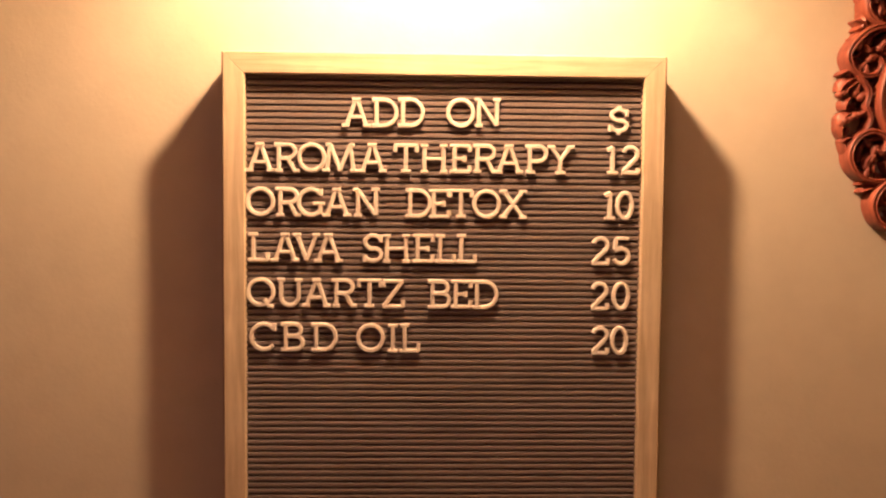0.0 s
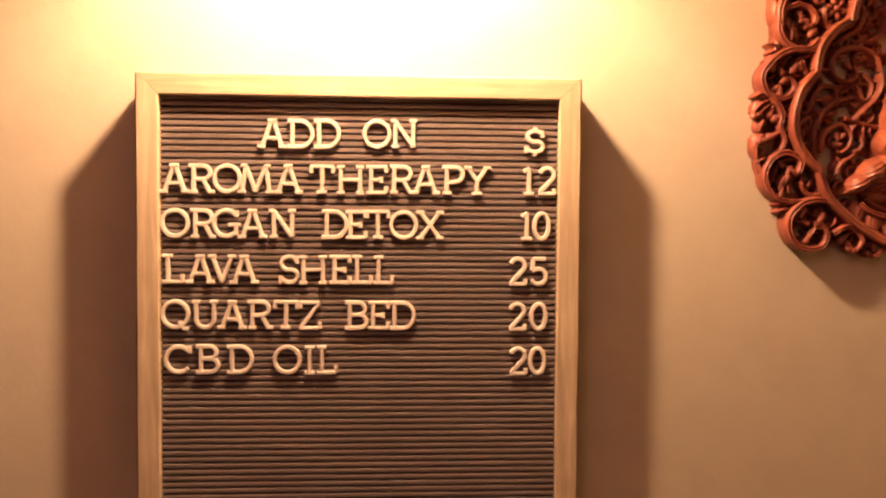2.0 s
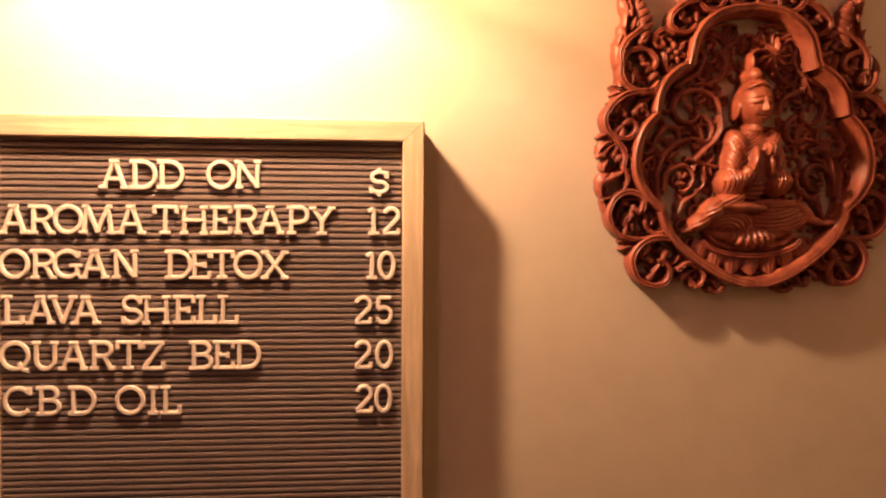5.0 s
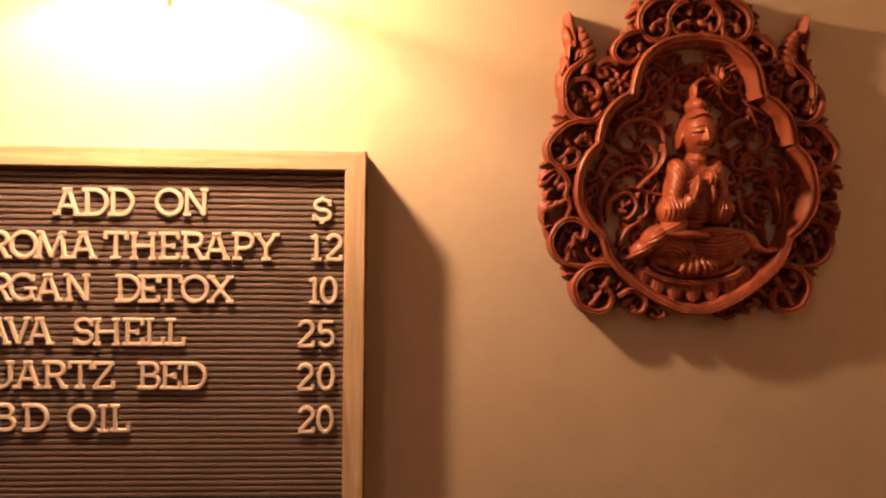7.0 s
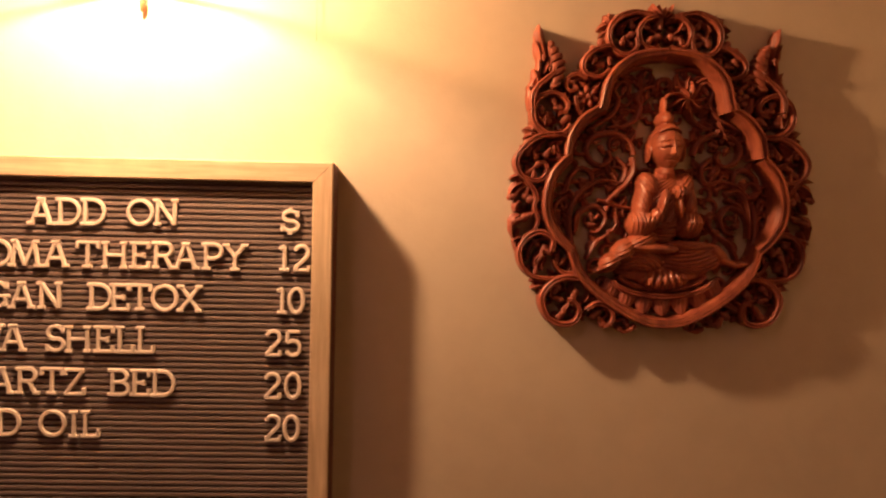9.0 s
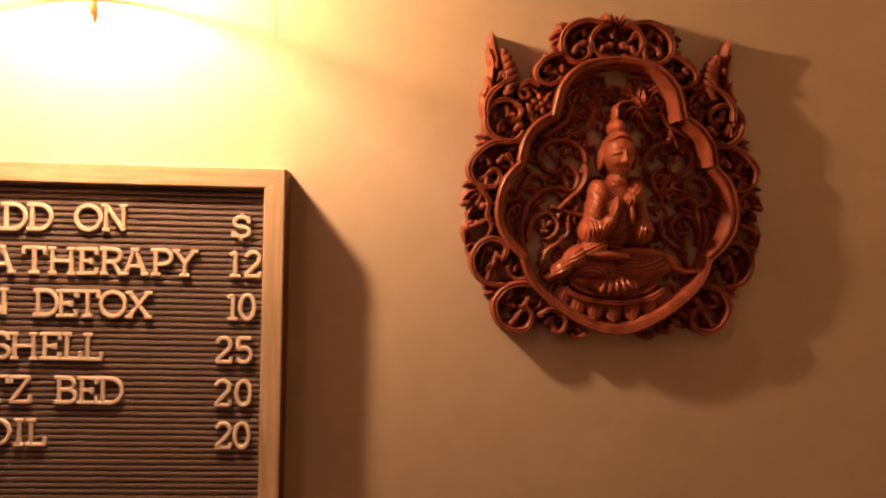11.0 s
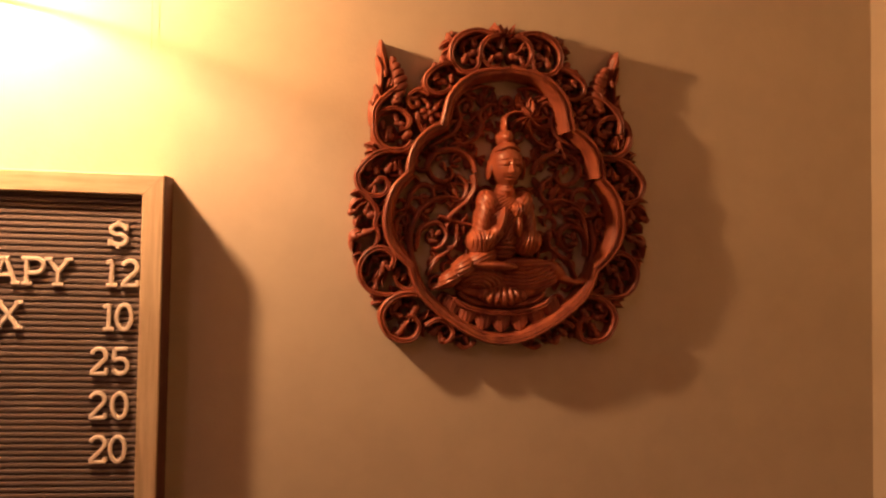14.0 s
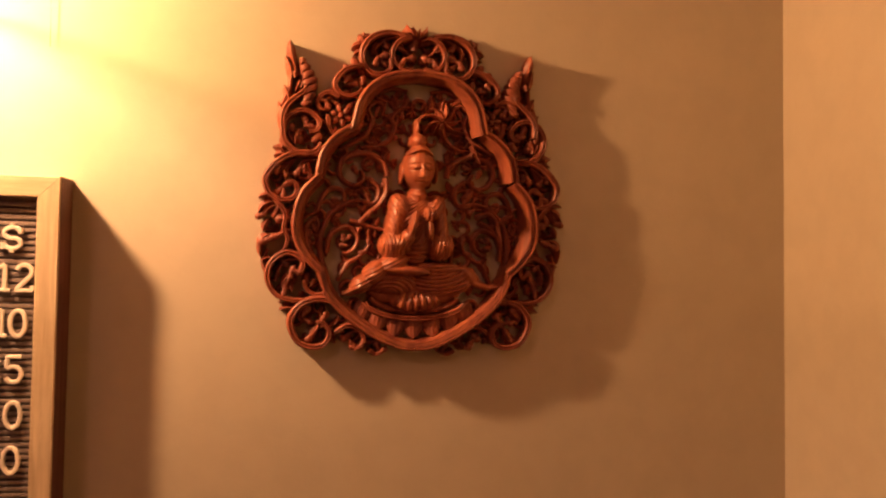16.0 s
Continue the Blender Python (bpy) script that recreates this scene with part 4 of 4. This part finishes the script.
def outer_scrolls(panel, s):
    """The pierced border of one half, from the crown down to the foot."""
    scrollwork(panel, s, ((903, 60), (874, 56), (847, 65), (831, 85), (831, 109), (847, 127), (869, 127), (880, 114), (878, 100)),
               (((887, 62), (867, 69), (853, 83), (853, 96)),), ((869, 76, 7, 300), (867, 96, 8, 30), (853, 107, 7, 250), (867, 109, 6, 320)), ((860, 71, 847, 94, 6),))
    scrollwork(panel, s, ((914, 62), (894, 69), (882, 89), (887, 107), (900, 118), (918, 114)), (((896, 71), (903, 85), (914, 94)),), ((891, 78, 7, 140), (914, 98, 8, 20), (900, 105, 6, 240)), (), 5.0)
    scrollwork(panel, s, ((831, 114), (809, 120), (791, 134), (784, 149), (791, 163), (809, 169), (824, 163), (831, 154)),
               (((793, 136), (804, 138), (813, 147)),), ((818, 111, 8, 120), (804, 120, 6, 160), (804, 140, 6, 60), (815, 147, 7, 10), (831, 140, 6, 90)), ((824, 118, 838, 129, 6), (797, 165, 811, 156, 5)), 5.2)
    scrollwork(panel, s, ((791, 172), (773, 165), (759, 172), (755, 183), (762, 194), (775, 192)), (), ((775, 172, 6, 30), (771, 185, 7, 300), (764, 178, 5, 180), (784, 181, 5, 330)), ((766, 165, 775, 156, 5),), 4.6, 0.0150)
    flower(panel, s, 795, 203, 19)
    scrollwork(panel, s, ((773, 203), (775, 223), (786, 238), (800, 236)), (), ((780, 212, 7, 90), (813, 221, 6, 40), (784, 230, 6, 250)), ((795, 194, 820, 172, 6), (786, 238, 809, 216, 5), (813, 207, 824, 194, 5)), 4.6, 0.0145)
    scrollwork(panel, s, ((764, 254), (753, 267), (733, 272), (712, 263), (699, 245), (699, 223), (710, 205), (730, 198), (748, 203), (759, 216), (755, 230), (742, 234)),
               (((715, 254), (708, 236), (712, 223)), ((719, 256), (719, 238), (730, 232))), ((735, 214, 8, 110), (742, 225, 7, 0), (755, 243, 8, 45), (724, 243, 9, 280), (712, 227, 6, 100)), ((717, 256, 715, 227, 7),))
    scrollwork(panel, s, ((762, 274), (735, 270), (706, 276), (683, 294), (670, 316), (677, 339), (695, 350), (715, 348), (724, 334), (719, 321), (706, 319)),
               (((721, 279), (703, 290), (692, 303)), ((750, 281), (733, 285), (724, 301))),
               ((690, 299, 8, 250), (703, 307, 6, 300), (708, 323, 7, 30), (692, 336, 7, 220), (701, 341, 6, 270), (724, 303, 7, 240), (744, 307, 6, 300), (735, 299, 6, 270)), ((717, 281, 701, 312, 6), (739, 281, 750, 307, 6)))
    scrollwork(panel, s, ((686, 350), (699, 363), (706, 379), (703, 399), (710, 419), (703, 439)), (((708, 405), (688, 412), (670, 423)),),
               ((688, 374, 8, 250), (699, 383, 9, 190), (717, 379, 7, 20), (715, 405, 6, 330), (688, 414, 8, 200), (672, 421, 8, 200), (663, 379, 7, 200)),
               ((683, 354, 659, 374, 8), (692, 359, 665, 383, 6), (679, 410, 659, 430, 8), (677, 385, 668, 405, 6), (670, 414, 665, 450, 6), (721, 439, 715, 414, 5), (712, 361, 726, 350, 5)), 5.0, 0.0155)
    scrollwork(panel, s, ((733, 474), (737, 457), (728, 446), (708, 441), (688, 452), (677, 474), (681, 497), (697, 515), (719, 521), (739, 521)),
               (((728, 452), (708, 454), (695, 470), (692, 490)),), ((706, 459, 6, 320), (719, 470, 7, 60), (728, 474, 6, 330), (708, 495, 7, 240), (706, 508, 6, 260), (715, 483, 6, 60)), ((721, 474, 701, 501, 6), (719, 488, 719, 508, 5)))
    scrollwork(panel, s, ((780, 508), (759, 512), (744, 501), (739, 488)), (), ((744, 483, 7, 100), (764, 477, 6, 80), (755, 490, 5, 60)), ((744, 499, 766, 486, 5), (764, 508, 768, 486, 5)), 4.4, 0.0140)
    scrollwork(panel, s, ((784, 521), (759, 519), (735, 528), (719, 548), (719, 570), (733, 593), (757, 601), (777, 595), (784, 575), (773, 559), (762, 559)),
               (((750, 526), (735, 537), (733, 552), (746, 559)), ((766, 564), (759, 575), (750, 586), (737, 588))),
               ((744, 539, 8, 60), (748, 557, 6, 330), (775, 548, 8, 60), (757, 575, 7, 240), (750, 586, 7, 230), (771, 559, 6, 90)), ((773, 532, 773, 555, 5),), 6.4)
    scrollwork(panel, s, ((795, 575), (813, 564), (831, 568), (844, 584), (838, 599), (827, 604)), (((831, 572), (820, 577)),), ((813, 584, 8, 220), (824, 597, 8, 300), (800, 572, 5, 180)), ((791, 564, 800, 546, 5),), 5.0)
    scrollwork(panel, s, ((853, 606), (865, 613), (880, 608)), (), ((869, 599, 7, 110), (880, 606, 6, 40)), ((847, 601, 835, 606, 5),), 4.4, 0.0145)
    # loose leaf tips along the outline
    for x0, y0, x1, y1, w in ((831, 74, 822, 62, 7), (831, 78, 811, 85, 7), (831, 91, 815, 96, 6), (703, 270, 681, 261, 8), (706, 274, 683, 276, 7), (701, 263, 692, 247, 6),
                              (681, 343, 659, 348, 5), (681, 450, 665, 457, 6), (726, 528, 697, 526, 7), (726, 535, 699, 539, 7)):
        bm = bmesh.new()
        leaf(bm, x0, y0, x1, y1, w, s, 0.0138, 0.1)
        part("leaf", bm, TEAK, panel)
    # stems that tie the scrolls to one another and to the band
    for pts in (((766, 267), (775, 252), (789, 241)), ((750, 307), (739, 312), (726, 312)), ((726, 348), (717, 361), (706, 372)), ((730, 430), (719, 437), (708, 439)), ((771, 479), (777, 492), (780, 508)),
                ((782, 521), (795, 530), (806, 544)), ((784, 566), (795, 559), (813, 555)), ((840, 595), (856, 593), (869, 590)), ((829, 160), (838, 165), (844, 160)), ((876, 127), (887, 127), (900, 123)),
                ((753, 196), (759, 209), (773, 216)), ((775, 163), (784, 156), (791, 154)), ((699, 254), (692, 276), (681, 296)), ((674, 330), (677, 350), (686, 361)), ((677, 479), (670, 457), (677, 434))):
        trail("stem", panel, s, pts, 4.6, 0.0115, ROUND, 0.8, 0.8)


def carved_panel():
    panel = thing("wood_carving", (PANEL_X, WALL_Y, PANEL_Z), "reddish brown pierced wood carving of a seated figure", "wall carving")
    medallion_band(panel)
    vines(panel)
    infill(panel)
    lotus_base(panel)
    seated_figure(panel)
    wing(panel, 1)
    wing(panel, -3)
    for s in (1, -1):
        outer_scrolls(panel, s)
    # ragged leaves of the crown
    ob = trail("crown_leaf", panel, 1, ((918, 85), (920, 69), (923, 56)), 9.0, 0.0140, ROUND, 0.8, 0.7)
    for x0, y0, x1, y1, w in ((920, 67, 905, 40, 6), (923, 65, 916, 42, 6), (925, 65, 929, 45, 6), (929, 65, 943, 40, 6), (914, 69, 898, 49, 6), (932, 69, 952, 54, 6), (912, 71, 896, 62, 5), (934, 69, 952, 62, 5)):
        bm = bmesh.new()
        leaf(bm, x0, y0, x1, y1, w, 1, 0.0160, 0.08)
        part("leaf", bm, TEAK, ob)


carved_panel()


# ---- small nicks in the wall paint ----
def paint_nick(x, z, size):
    bm = bmesh.new()
    ball(bm, (0, 0, 0.0), (size, size * 0.5, size * 0.35), 0.3, 10)
    ob = link("paint_nick", bm, WALL_PAINT, smooth=True)
    ob.matrix_basis = pose(x, WALL_Y, z)
    tagged(ob, "tiny raised nick in the beige wall paint", "paint nick", "nicks in the wall")


paint_nick(0.205, 1.683, 0.0009)
paint_nick(0.190, 1.629, 0.0008)
